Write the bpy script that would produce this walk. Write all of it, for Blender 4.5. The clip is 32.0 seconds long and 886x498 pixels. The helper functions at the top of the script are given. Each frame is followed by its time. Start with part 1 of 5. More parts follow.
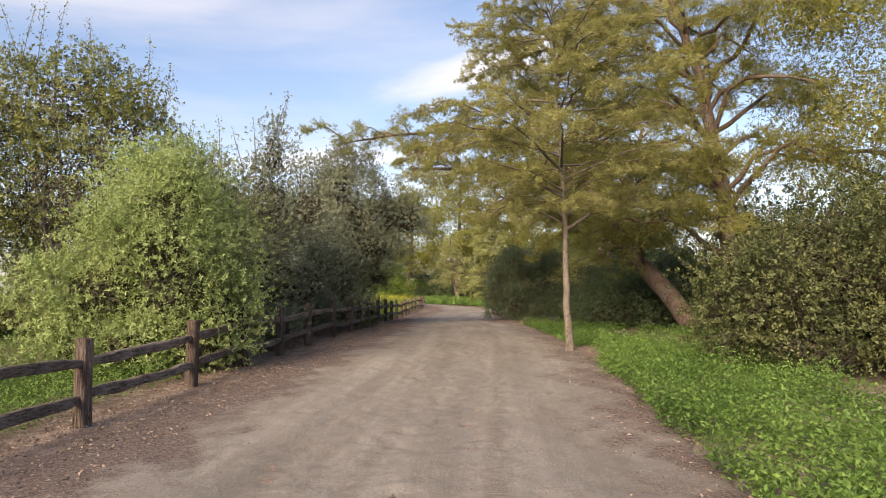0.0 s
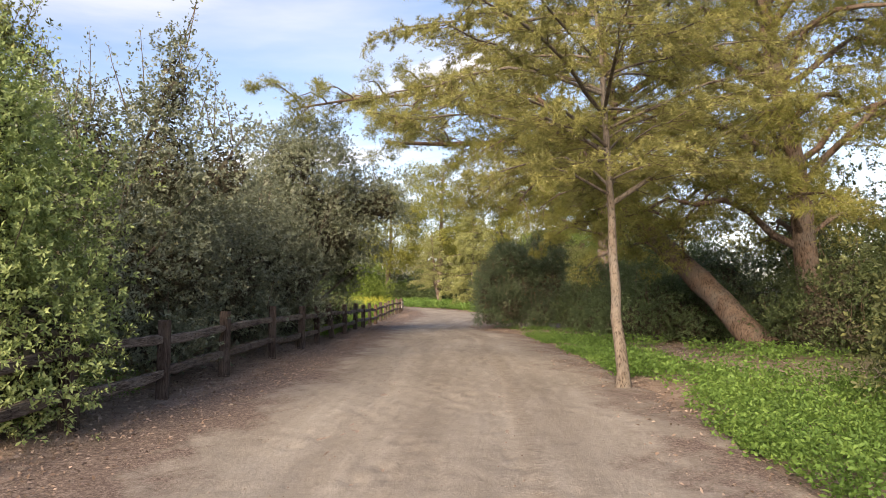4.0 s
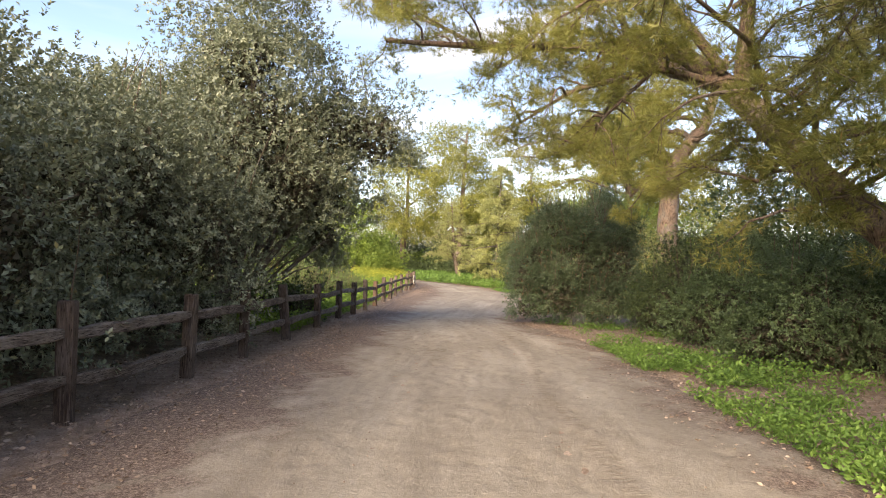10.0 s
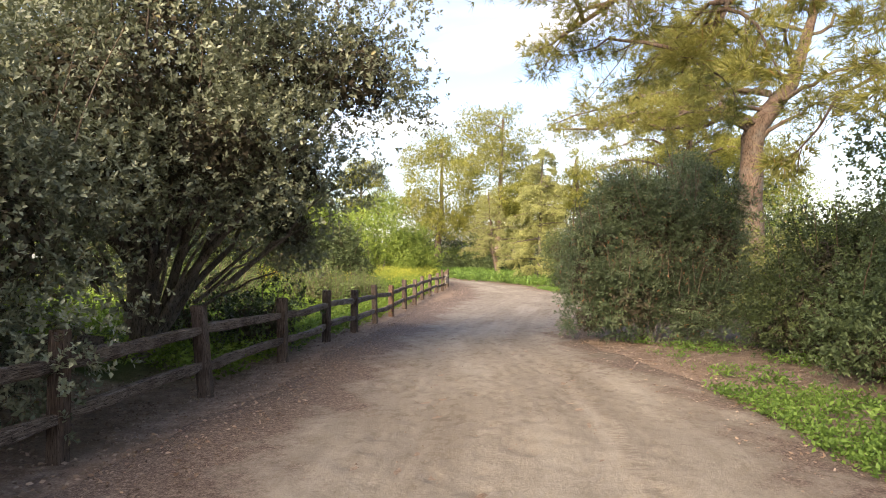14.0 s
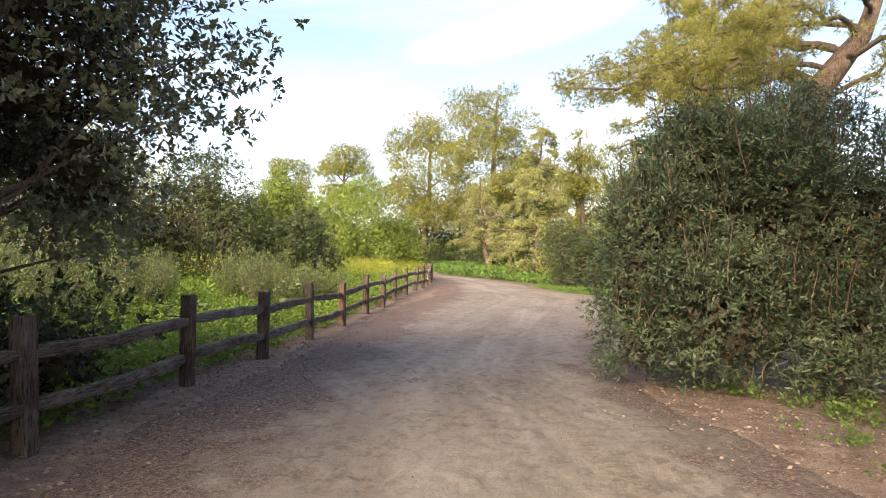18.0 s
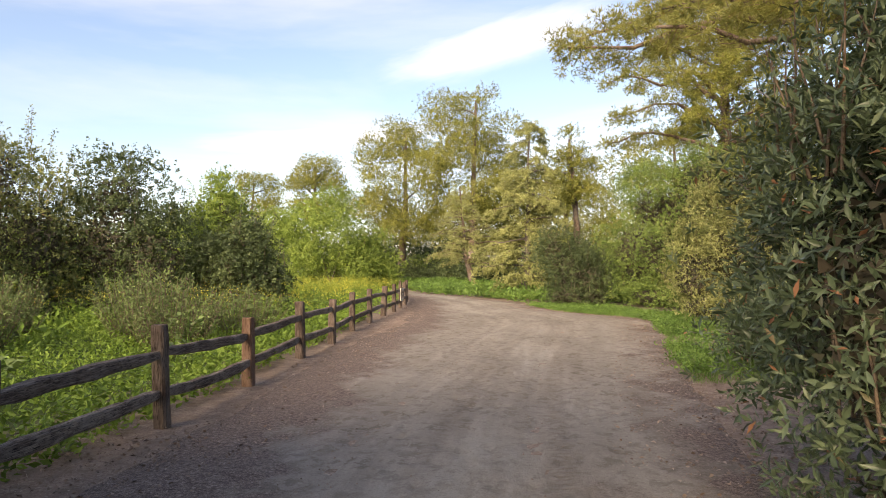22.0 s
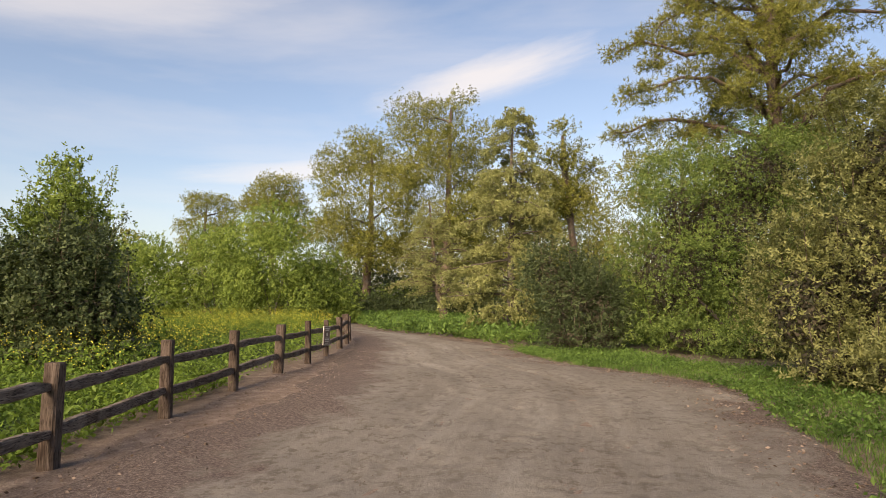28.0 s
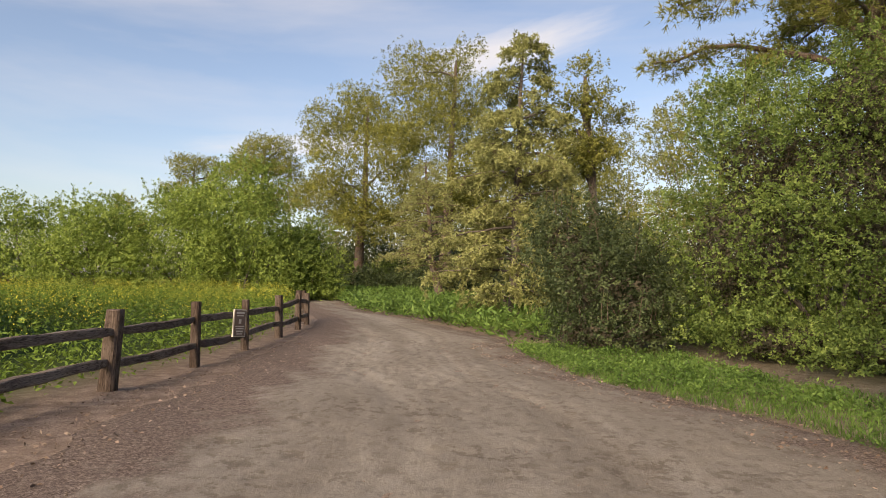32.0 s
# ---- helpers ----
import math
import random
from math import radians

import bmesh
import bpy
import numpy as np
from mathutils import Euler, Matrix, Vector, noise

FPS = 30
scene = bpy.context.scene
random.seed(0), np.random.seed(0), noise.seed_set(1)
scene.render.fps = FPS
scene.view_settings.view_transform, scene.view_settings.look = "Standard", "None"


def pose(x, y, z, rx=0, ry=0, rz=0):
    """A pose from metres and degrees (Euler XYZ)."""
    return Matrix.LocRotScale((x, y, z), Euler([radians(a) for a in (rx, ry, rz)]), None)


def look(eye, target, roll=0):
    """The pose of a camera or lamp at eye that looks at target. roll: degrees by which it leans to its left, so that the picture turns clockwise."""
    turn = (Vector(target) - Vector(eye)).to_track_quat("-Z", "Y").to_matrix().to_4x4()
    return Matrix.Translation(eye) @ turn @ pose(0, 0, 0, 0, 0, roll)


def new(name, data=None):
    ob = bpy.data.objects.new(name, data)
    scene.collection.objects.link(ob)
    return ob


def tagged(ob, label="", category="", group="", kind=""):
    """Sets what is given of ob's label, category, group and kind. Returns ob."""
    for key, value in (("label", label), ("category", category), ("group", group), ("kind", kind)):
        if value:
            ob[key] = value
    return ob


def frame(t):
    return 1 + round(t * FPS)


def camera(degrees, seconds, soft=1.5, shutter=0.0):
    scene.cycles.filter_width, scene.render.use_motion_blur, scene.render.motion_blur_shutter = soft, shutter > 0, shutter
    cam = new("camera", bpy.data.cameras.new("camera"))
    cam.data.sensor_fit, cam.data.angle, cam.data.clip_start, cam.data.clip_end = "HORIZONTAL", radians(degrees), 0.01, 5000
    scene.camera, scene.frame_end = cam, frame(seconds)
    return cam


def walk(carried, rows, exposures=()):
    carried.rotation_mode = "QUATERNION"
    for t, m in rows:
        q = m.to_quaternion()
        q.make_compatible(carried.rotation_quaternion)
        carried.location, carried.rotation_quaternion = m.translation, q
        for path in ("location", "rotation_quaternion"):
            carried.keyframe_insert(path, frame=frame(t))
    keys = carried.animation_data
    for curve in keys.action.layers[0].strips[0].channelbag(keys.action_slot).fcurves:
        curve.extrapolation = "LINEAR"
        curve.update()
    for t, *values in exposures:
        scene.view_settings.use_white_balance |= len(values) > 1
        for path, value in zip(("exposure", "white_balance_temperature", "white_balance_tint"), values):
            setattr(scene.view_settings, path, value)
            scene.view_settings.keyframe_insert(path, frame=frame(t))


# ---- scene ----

# ---- camera and walk ----
cam = camera(68.70, 32.0, soft=0.9)
# seconds, place, then degrees of heading to the left of +y, of upward tilt and of lean
PATH = (
    (0, 0.000, -0.000, 1.506, 5.73, 3.72, -0.25),
    (0.5, 0.008, 0.682, 1.508, 3.93, 2.57, 0.20),
    (1, 0.003, 1.373, 1.507, 5.12, 1.70, 0.65),
    (1.5, -0.007, 2.075, 1.505, 6.20, 1.09, 0.81),
    (2, -0.075, 2.726, 1.519, 8.34, 1.84, 1.07),
    (2.5, -0.182, 3.336, 1.525, 7.13, 3.41, 0.99),
    (4.5, -0.666, 5.586, 1.536, 3.78, 3.87, -0.17),
    (5, -0.722, 6.191, 1.531, 4.27, 2.48, 0.12),
    (5.5, -0.787, 6.811, 1.559, 2.68, 2.86, -0.12),
    (6, -0.850, 7.424, 1.585, 4.77, 2.71, -0.29),
    (6.5, -0.919, 8.052, 1.600, 5.14, 3.13, 0.31),
    (7, -0.975, 8.685, 1.602, 6.03, 1.71, 1.68),
    (7.5, -1.015, 9.330, 1.624, 5.84, 1.46, 2.30),
    (8, -1.023, 9.952, 1.627, 6.40, 1.96, 1.78),
    (8.5, -1.086, 10.582, 1.651, 6.43, 3.12, 1.83),
    (9, -1.084, 11.194, 1.658, 6.93, 2.44, 1.81),
    (9.5, -1.119, 11.814, 1.678, 6.39, 2.08, 2.20),
    (10, -1.168, 12.482, 1.697, 5.68, 1.32, 2.02),
    (10.5, -1.267, 13.157, 1.705, 4.94, 1.01, 1.53),
    (11, -1.329, 13.853, 1.694, 5.23, 0.70, 1.39),
    (11.5, -1.376, 14.533, 1.702, 6.36, 1.26, 1.67),
    (12, -1.368, 15.195, 1.713, 6.59, 1.85, 1.48),
    (12.5, -1.357, 15.804, 1.714, 6.99, 2.02, 0.94),
    (13, -1.349, 16.354, 1.733, 7.92, 1.59, -0.08),
    (13.5, -1.351, 16.912, 1.750, 9.83, 2.16, -0.09),
    (14, -1.378, 17.533, 1.751, 9.26, 0.92, 0.28),
    (14.5, -1.459, 18.183, 1.746, 9.14, -0.37, -0.17),
    (16.5, -1.631, 20.954, 1.681, 9.36, 0.72, 0.15),
    (17, -1.696, 21.649, 1.675, 9.16, 0.70, 0.21),
    (17.5, -1.767, 22.341, 1.666, 9.65, 0.57, 0.69),
    (18, -1.844, 23.021, 1.647, 8.45, 0.40, 1.19),
    (18.5, -1.931, 23.692, 1.632, 10.44, -0.04, 1.05),
    (19, -2.018, 24.351, 1.629, 10.36, 1.03, 0.57),
    (19.5, -2.085, 24.999, 1.629, 9.35, 0.82, 0.73),
    (20, -2.162, 25.604, 1.633, 6.63, 0.49, 0.83),
    (20.5, -2.205, 26.239, 1.635, 6.23, 0.55, -0.15),
    (21, -2.253, 26.876, 1.627, 5.59, 1.61, -0.81),
    (21.5, -2.298, 27.520, 1.624, 6.78, 2.27, -0.89),
    (22, -2.339, 28.157, 1.596, 6.82, 1.85, -0.44),
    (22.5, -2.353, 28.811, 1.601, 7.51, 0.71, 0.90),
    (23, -2.376, 29.465, 1.606, 7.17, 1.22, 1.01),
    (23.5, -2.381, 30.131, 1.609, 7.08, 1.60, 1.00),
    (24, -2.426, 30.775, 1.591, 6.45, 2.15, 1.82),
    (24.5, -2.482, 31.436, 1.574, 5.22, 1.41, 1.65),
    (26.5, -2.463, 34.341, 1.533, 5.95, 3.27, 1.18),
    (27, -2.448, 35.036, 1.516, 5.49, 4.53, 0.75),
    (27.5, -2.391, 35.724, 1.504, 5.35, 5.57, -0.19),
    (28, -2.308, 36.385, 1.501, 5.23, 4.71, -0.37),
    (28.5, -2.204, 37.044, 1.486, 4.64, 2.40, 0.23),
    (29, -2.088, 37.755, 1.494, 6.81, 1.23, 0.39),
    (29.5, -2.003, 38.485, 1.500, 8.17, 2.38, 0.52),
    (30, -1.974, 39.196, 1.499, 7.91, 2.33, 1.02),
    (30.5, -1.990, 39.886, 1.511, 6.53, 2.35, 0.84),
    (31, -2.008, 40.597, 1.506, 7.00, 3.24, 1.00),
    (31.5, -2.014, 41.309, 1.512, 6.49, 2.68, 1.19),
    (32, -2.046, 41.973, 1.514, 6.17, 2.61, 1.02),
)


def carried_pose(x, y, z, heading, tilt, lean):
    h, p = radians(heading), radians(tilt)
    ahead = Vector((-math.sin(h) * math.cos(p), math.cos(h) * math.cos(p), math.sin(p)))
    return look(Vector((x, y, z)), Vector((x, y, z)) + ahead, lean)


EXPOSURES = ((0, 0.8, 7500, 14), (6, 1.2, 7500, 14), (11, 1.45, 7500, 12), (14, 1.5, 7600, 13), (18, 1.42, 7600, 14), (23, 0.95, 8000, 13), (28, 0.5, 8000, 13), (32, 0.45, 7800, 13))
walk(cam, [(t, carried_pose(*row)) for t, *row in PATH], EXPOSURES)

# ---- light ----
SUN_TO = Vector((-0.30, -0.82, 0.47)).normalized()
sun = new("sun", bpy.data.lights.new("sun", "SUN"))
sun.data.energy, sun.data.angle, sun.data.color = 4.0, radians(38), (1.0, 0.85, 0.64)
sun.matrix_world = look((0, 0, 40), Vector((0, 0, 40)) - SUN_TO)

world = bpy.data.worlds.new("world")
scene.world = world
world.use_nodes = True
wn, wl = world.node_tree.nodes, world.node_tree.links
wn.clear()


def wnode(kind, **values):
    n = wn.new(kind)
    for k, v in values.items():
        n.inputs[k].default_value = v
    return n


out = wn.new("ShaderNodeOutputWorld")
bg = wnode("ShaderNodeBackground", Strength=0.15)
sky = wn.new("ShaderNodeTexSky")
sky.sky_type, sky.sun_disc = "NISHITA", False
sky.sun_elevation, sky.sun_rotation = math.asin(SUN_TO.z), math.atan2(SUN_TO.x, SUN_TO.y)
sky.air_density, sky.dust_density, sky.ozone_density = 1.0, 1.6, 3.0
coord = wn.new("ShaderNodeTexCoord")
# thin high cloud, drawn out sideways
flat = wn.new("ShaderNodeMapping")
flat.inputs["Scale"].default_value, flat.inputs["Rotation"].default_value = (1.0, 1.0, 5.5), (0.0, radians(7), 0.3)
wl.new(coord.outputs["Generated"], flat.inputs["Vector"])
thin = wnode("ShaderNodeTexNoise", Scale=1.5, Detail=7.0, Roughness=0.52, Distortion=0.35)
wl.new(flat.outputs[0], thin.inputs["Vector"])
ramp = wn.new("ShaderNodeValToRGB")
ramp.color_ramp.elements[0].position, ramp.color_ramp.elements[1].position = 0.48, 0.88
ramp.color_ramp.elements[1].color = (0.5, 0.5, 0.5, 1)
wl.new(thin.outputs["Fac"], ramp.inputs[0])


def cloud_streak(azimuth, elevation, tilt, length, width, heavy):
    """One drawn-out cloud: a soft ellipse in the sky about a direction, broken up by noise."""
    turn = wn.new("ShaderNodeMapping")
    turn.vector_type = "TEXTURE"
    a, e = radians(azimuth), radians(elevation)
    way = Vector((math.sin(a) * math.cos(e), math.cos(a) * math.cos(e), math.sin(e)))
    turn.inputs["Location"].default_value = way
    turn.inputs["Rotation"].default_value = (0, radians(-tilt), -a)
    turn.inputs["Scale"].default_value = (length, 1.0, width)
    wl.new(coord.outputs["Generated"], turn.inputs["Vector"])
    ripple = wnode("ShaderNodeTexNoise", Scale=1.6, Detail=6.0, Roughness=0.6)
    wl.new(turn.outputs[0], ripple.inputs["Vector"])
    add = wn.new("ShaderNodeVectorMath")
    add.operation = "MULTIPLY_ADD"
    add.inputs[1].default_value, add.inputs[2].default_value = (0.9, 0.9, 0.9), (-0.45, -0.45, -0.45)
    wl.new(ripple.outputs["Color"], add.inputs[0])
    put = wn.new("ShaderNodeVectorMath")
    wl.new(turn.outputs[0], put.inputs[0])
    wl.new(add.outputs[0], put.inputs[1])
    far = wn.new("ShaderNodeVectorMath")
    far.operation = "LENGTH"
    wl.new(put.outputs[0], far.inputs[0])
    fall = wn.new("ShaderNodeMapRange")
    fall.interpolation_type = "SMOOTHSTEP"
    fall.inputs["From Min"].default_value, fall.inputs["From Max"].default_value = 1.25, 0.1
    fall.inputs["To Max"].default_value = heavy
    wl.new(far.outputs["Value"], fall.inputs["Value"])
    return fall.outputs[0]


mask = ramp.outputs[0]
for streak in ((-1.5, 19.5, 13, 0.19, 0.035, 0.7), (-16, 11.5, 5, 0.22, 0.022, 0.6), (-35, 24, 4, 0.35, 0.07, 0.5), (-8, 9, 0, 0.5, 0.03, 0.25)):
    most = wn.new("ShaderNodeMath")
    most.operation = "MAXIMUM"
    wl.new(mask, most.inputs[0])
    wl.new(cloud_streak(*streak), most.inputs[1])
    mask = most.outputs[0]
both = wn.new("ShaderNodeMix")
both.data_type = "RGBA"
both.inputs[7].default_value = (4.8, 4.8, 5.1, 1)
wl.new(mask, both.inputs[0])
tint = wn.new("ShaderNodeMix")
tint.data_type, tint.blend_type = "RGBA", "MULTIPLY"
tint.inputs[0].default_value, tint.inputs[7].default_value = 1.0, (1.05, 0.985, 1.0, 1)
wl.new(sky.outputs[0], tint.inputs[6])
wl.new(tint.outputs[2], both.inputs[6])
wl.new(both.outputs[2], bg.inputs["Color"])
wl.new(bg.outputs[0], out.inputs["Surface"])

# ---- materials ----


def node(m, kind, **values):
    n = m.node_tree.nodes.new(kind)
    for k, v in values.items():
        n.inputs[k.replace("_", " ")].default_value = v
    return n


def link(m, a, b):
    m.node_tree.links.new(a, b)


def material(name, roughness=0.8, specular=0.3):
    m = bpy.data.materials.new(name)
    m.use_nodes = True
    b = m.node_tree.nodes["Principled BSDF"]
    b.inputs["Roughness"].default_value, b.inputs["Specular IOR Level"].default_value = roughness, specular
    return m, b


def ramp_node(m, value, stops):
    r = node(m, "ShaderNodeValToRGB")
    e = r.color_ramp.elements
    while len(e) < len(stops):
        e.new(0.5)
    for el, (p, c) in zip(e, stops):
        el.position, el.color = p, (*c, 1)
    link(m, value, r.inputs[0])
    return r.outputs[0]


def blend(m, fac, a, b, mode="MIX"):
    x = node(m, "ShaderNodeMix")
    x.data_type, x.blend_type = "RGBA", mode
    for sock, v in ((x.inputs[0], fac), (x.inputs[6], a), (x.inputs[7], b)):
        if isinstance(v, (int, float)):
            sock.default_value = v
        elif isinstance(v, tuple):
            sock.default_value = (*v, 1)
        else:
            link(m, v, sock)
    return x.outputs[2]


def noise_of(m, scale, detail=5.0, rough=0.6, stretch=(1, 1, 1), kind="Object"):
    c = node(m, "ShaderNodeTexCoord")
    p = node(m, "ShaderNodeMapping")
    p.inputs["Scale"].default_value = stretch
    link(m, c.outputs[kind], p.inputs["Vector"])
    n = node(m, "ShaderNodeTexNoise", Scale=scale, Detail=detail, Roughness=rough)
    link(m, p.outputs[0], n.inputs["Vector"])
    return n.outputs["Fac"]


def bump(m, b, height, strength, distance):
    n = node(m, "ShaderNodeBump", Strength=strength, Distance=distance)
    link(m, height, n.inputs["Height"])
    link(m, n.outputs[0], b.inputs["Normal"])


def maths(m, op, a, b):
    n = node(m, "ShaderNodeMath")
    n.operation = op
    for s, v in zip(n.inputs, (a, b)):
        if isinstance(v, (int, float)):
            s.default_value = v
        else:
            link(m, v, s)
    return n.outputs[0]


def foliage(name, dark, mid, light, odd=None, gloss=0.45, through_light=0.35, spec=0.4):
    """Leaves: colour varies leaf by leaf and in patches; light passes partly through them."""
    m, b = material(name, gloss, spec * 0.4)
    g = node(m, "ShaderNodeNewGeometry")
    patch = noise_of(m, 1.1, 4.0, 0.7)
    v = maths(m, "ADD", maths(m, "MULTIPLY", g.outputs["Random Per Island"], 0.24), maths(m, "MULTIPLY", patch, 0.76))
    dark, light = tuple(0.6 * c for c in dark), tuple(1.1 * c for c in light)
    c = ramp_node(m, v, [(0.28, dark), (0.5, mid), (0.72, light)])
    if odd:
        # a few withered leaves
        c = blend(m, ramp_node(m, g.outputs["Random Per Island"], [(0.975, (0, 0, 0)), (0.985, (1, 1, 1))]), c, odd)
    link(m, c, b.inputs["Base Color"])
    t = node(m, "ShaderNodeBsdfTranslucent")
    link(m, blend(m, 0.25, c, (0.32, 0.36, 0.04)), t.inputs["Color"])
    mix = node(m, "ShaderNodeMixShader")
    mix.inputs[0].default_value = through_light * 0.7
    link(m, b.outputs[0], mix.inputs[1])
    link(m, t.outputs[0], mix.inputs[2])
    link(m, mix.outputs[0], m.node_tree.nodes["Material Output"].inputs["Surface"])
    return m


def bark(name, dark, light, scale=6.0, deep=0.03):
    """Bark: uneven plates parted by dark fissures, with grey lichen patches."""
    m, b = material(name, 0.92, 0.1)
    n = noise_of(m, scale, 6.0, 0.68, (1, 1, 0.4))
    fine = noise_of(m, scale * 5, 5.0, 0.7, (1, 1, 0.3))
    patch = noise_of(m, scale * 0.3, 4.0, 0.65)
    mid = tuple((a + c) / 2 for a, c in zip(dark, light))
    c = ramp_node(m, blend(m, 0.55, n, fine), [(0.38, dark), (0.48, mid), (0.62, light)])
    grey = sum(light) / 3
    c = blend(m, ramp_node(m, patch, [(0.45, (0, 0, 0)), (0.65, (0.6, 0.6, 0.6))]), c, (grey, grey * 0.95, grey * 0.88))
    c = blend(m, ramp_node(m, fine, [(0.36, (0.9, 0.9, 0.9)), (0.45, (0, 0, 0))]), c, tuple(0.5 * v for v in dark))
    link(m, c, b.inputs["Base Color"])
    bump(m, b, blend(m, 0.5, n, fine), 1.0, deep)
    return m


def dirt():
    """Pale trodden sand and silt: long soft lanes, scuffed patches, wheel lines, fine grain."""
    m, b = material("trodden_dirt", 0.95, 0.1)
    across = node(m, "ShaderNodeAttribute")
    across.attribute_name = "across"
    here = node(m, "ShaderNodeTexCoord")
    split = node(m, "ShaderNodeSeparateXYZ")
    link(m, here.outputs["Object"], split.inputs[0])
    lane_at = node(m, "ShaderNodeCombineXYZ")
    link(m, across.outputs["Fac"], lane_at.inputs[0])
    link(m, maths(m, "MULTIPLY", split.outputs[1], 0.07), lane_at.inputs[1])
    lane = node(m, "ShaderNodeTexNoise", Scale=1.7, Detail=4.0, Roughness=0.6)
    link(m, lane_at.outputs[0], lane.inputs["Vector"])
    lane = lane.outputs["Fac"]
    big = noise_of(m, 0.5, 4.0, 0.6, (1.2, 0.6, 1))
    mid = noise_of(m, 3.2, 6.0, 0.68)
    scuff = noise_of(m, 8.0, 5.0, 0.66, (1.0, 0.75, 1))
    fine = noise_of(m, 75.0, 3.0, 0.7)
    grit = noise_of(m, 26.0, 5.0, 0.72)
    c = ramp_node(m, blend(m, 0.42, lane, big), [(0.36, (0.192, 0.172, 0.150)), (0.5, (0.251, 0.229, 0.203)), (0.64, (0.326, 0.303, 0.272))])
    scuffed = node(m, "ShaderNodeAttribute")
    scuffed.attribute_name = "scuffed"
    rough_patch = ramp_node(m, big, [(0.4, (1, 1, 1)), (0.62, (0.45, 0.45, 0.45))])
    dark = maths(m, "MULTIPLY", ramp_node(m, scuff, [(0.43, (1, 1, 1)), (0.5, (0, 0, 0))]), ramp_node(m, mid, [(0.44, (1, 1, 1)), (0.6, (0.12, 0.12, 0.12))]))
    c = blend(m, maths(m, "MULTIPLY", maths(m, "MULTIPLY", dark, rough_patch), maths(m, "MULTIPLY", scuffed.outputs["Fac"], 0.65)), c, (0.1, 0.08, 0.065))
    c = blend(m, ramp_node(m, grit, [(0.30, (0.5, 0.5, 0.5)), (0.46, (0, 0, 0))]), c, (0.155, 0.130, 0.109))
    c = blend(m, ramp_node(m, grit, [(0.56, (0, 0, 0)), (0.72, (0.4, 0.4, 0.4))]), c, (0.415, 0.381, 0.343))
    c = blend(m, ramp_node(m, fine, [(0.35, (0.4, 0.4, 0.4)), (0.5, (0, 0, 0))]), c, (0.155, 0.130, 0.108))
    # narrow wheel lines, broken up by tread marks
    wander = maths(m, "MULTIPLY", noise_of(m, 0.25, 2.0, 0.4, (0.1, 0.5, 1)), 0.3)
    tread = noise_of(m, 16.0, 2.0, 0.5, (0.4, 1.4, 1))
    h_track = None
    for off, wide, heavy in ((0.311, 0.136, 0.529), (0.620, 0.118, 0.186), (-0.75, 0.16, 0.3), (1.35, 0.2, 0.25)):
        far = maths(m, "ABSOLUTE", maths(m, "SUBTRACT", maths(m, "ADD", across.outputs["Fac"], wander), off + 0.15), 0.0)
        on = maths(m, "MULTIPLY", ramp_node(m, maths(m, "DIVIDE", far, wide), [(0.3, (1, 1, 1)), (1.0, (0, 0, 0))]), ramp_node(m, tread, [(0.42, (0.15, 0.15, 0.15)), (0.58, (1, 1, 1))]))
        on = maths(m, "MULTIPLY", on, heavy)
        h_track = on if h_track is None else maths(m, "MAXIMUM", h_track, on)
    h_track = maths(m, "MULTIPLY", h_track, ramp_node(m, mid, [(0.34, (0.2, 0.2, 0.2)), (0.52, (1, 1, 1))]))
    c = blend(m, h_track, c, (0.145, 0.119, 0.098))
    g = node(m, "ShaderNodeAttribute")
    g.attribute_name = "worn"
    litter = ramp_node(m, blend(m, 0.5, grit, fine), [(0.39, (0.062, 0.048, 0.042)), (0.5, (0.145, 0.112, 0.099)), (0.62, (0.301, 0.251, 0.222))])
    edge = maths(m, "ADD", g.outputs["Fac"], maths(m, "MULTIPLY", maths(m, "SUBTRACT", mid, 0.5), 1.3))
    c = blend(m, ramp_node(m, edge, [(0.25, (0, 0, 0)), (0.75, (1, 1, 1))]), c, litter)
    link(m, c, b.inputs["Base Color"])
    h = blend(m, 0.6, scuff, blend(m, 0.3, grit, fine))
    bump(m, b, maths(m, "SUBTRACT", h, maths(m, "MULTIPLY", h_track, 0.25)), 0.85, 0.03)
    return m


def soil():
    """Dark crumbly soil with old leaf litter."""
    m, b = material("dark_soil", 0.95, 0.12)
    big, mid, fine = noise_of(m, 0.5, 4.0), noise_of(m, 5.0, 6.0, 0.65), noise_of(m, 45.0, 4.0, 0.7)
    c = ramp_node(m, blend(m, 0.5, mid, fine), [(0.34, (0.11, 0.082, 0.068)), (0.5, (0.24, 0.184, 0.154)), (0.64, (0.4, 0.33, 0.28))])
    c = blend(m, ramp_node(m, big, [(0.45, (0, 0, 0)), (0.65, (0.5, 0.5, 0.5))]), c, (0.24, 0.18, 0.14))
    g = node(m, "ShaderNodeAttribute")
    g.attribute_name = "grassy"
    c = blend(m, g.outputs["Fac"], c, ramp_node(m, blend(m, 0.5, mid, fine), [(0.35, (0.03, 0.055, 0.012)), (0.6, (0.075, 0.11, 0.03))]))
    link(m, c, b.inputs["Base Color"])
    bump(m, b, blend(m, 0.5, mid, fine), 0.9, 0.05)
    return m


def plain(name, colours, roughness=0.85, spec=0.2):
    m, b = material(name, roughness, spec)
    g = node(m, "ShaderNodeNewGeometry")
    k = len(colours)
    link(m, ramp_node(m, g.outputs["Random Per Island"], [(i / max(1, k - 1), c) for i, c in enumerate(colours)]), b.inputs["Base Color"])
    return m


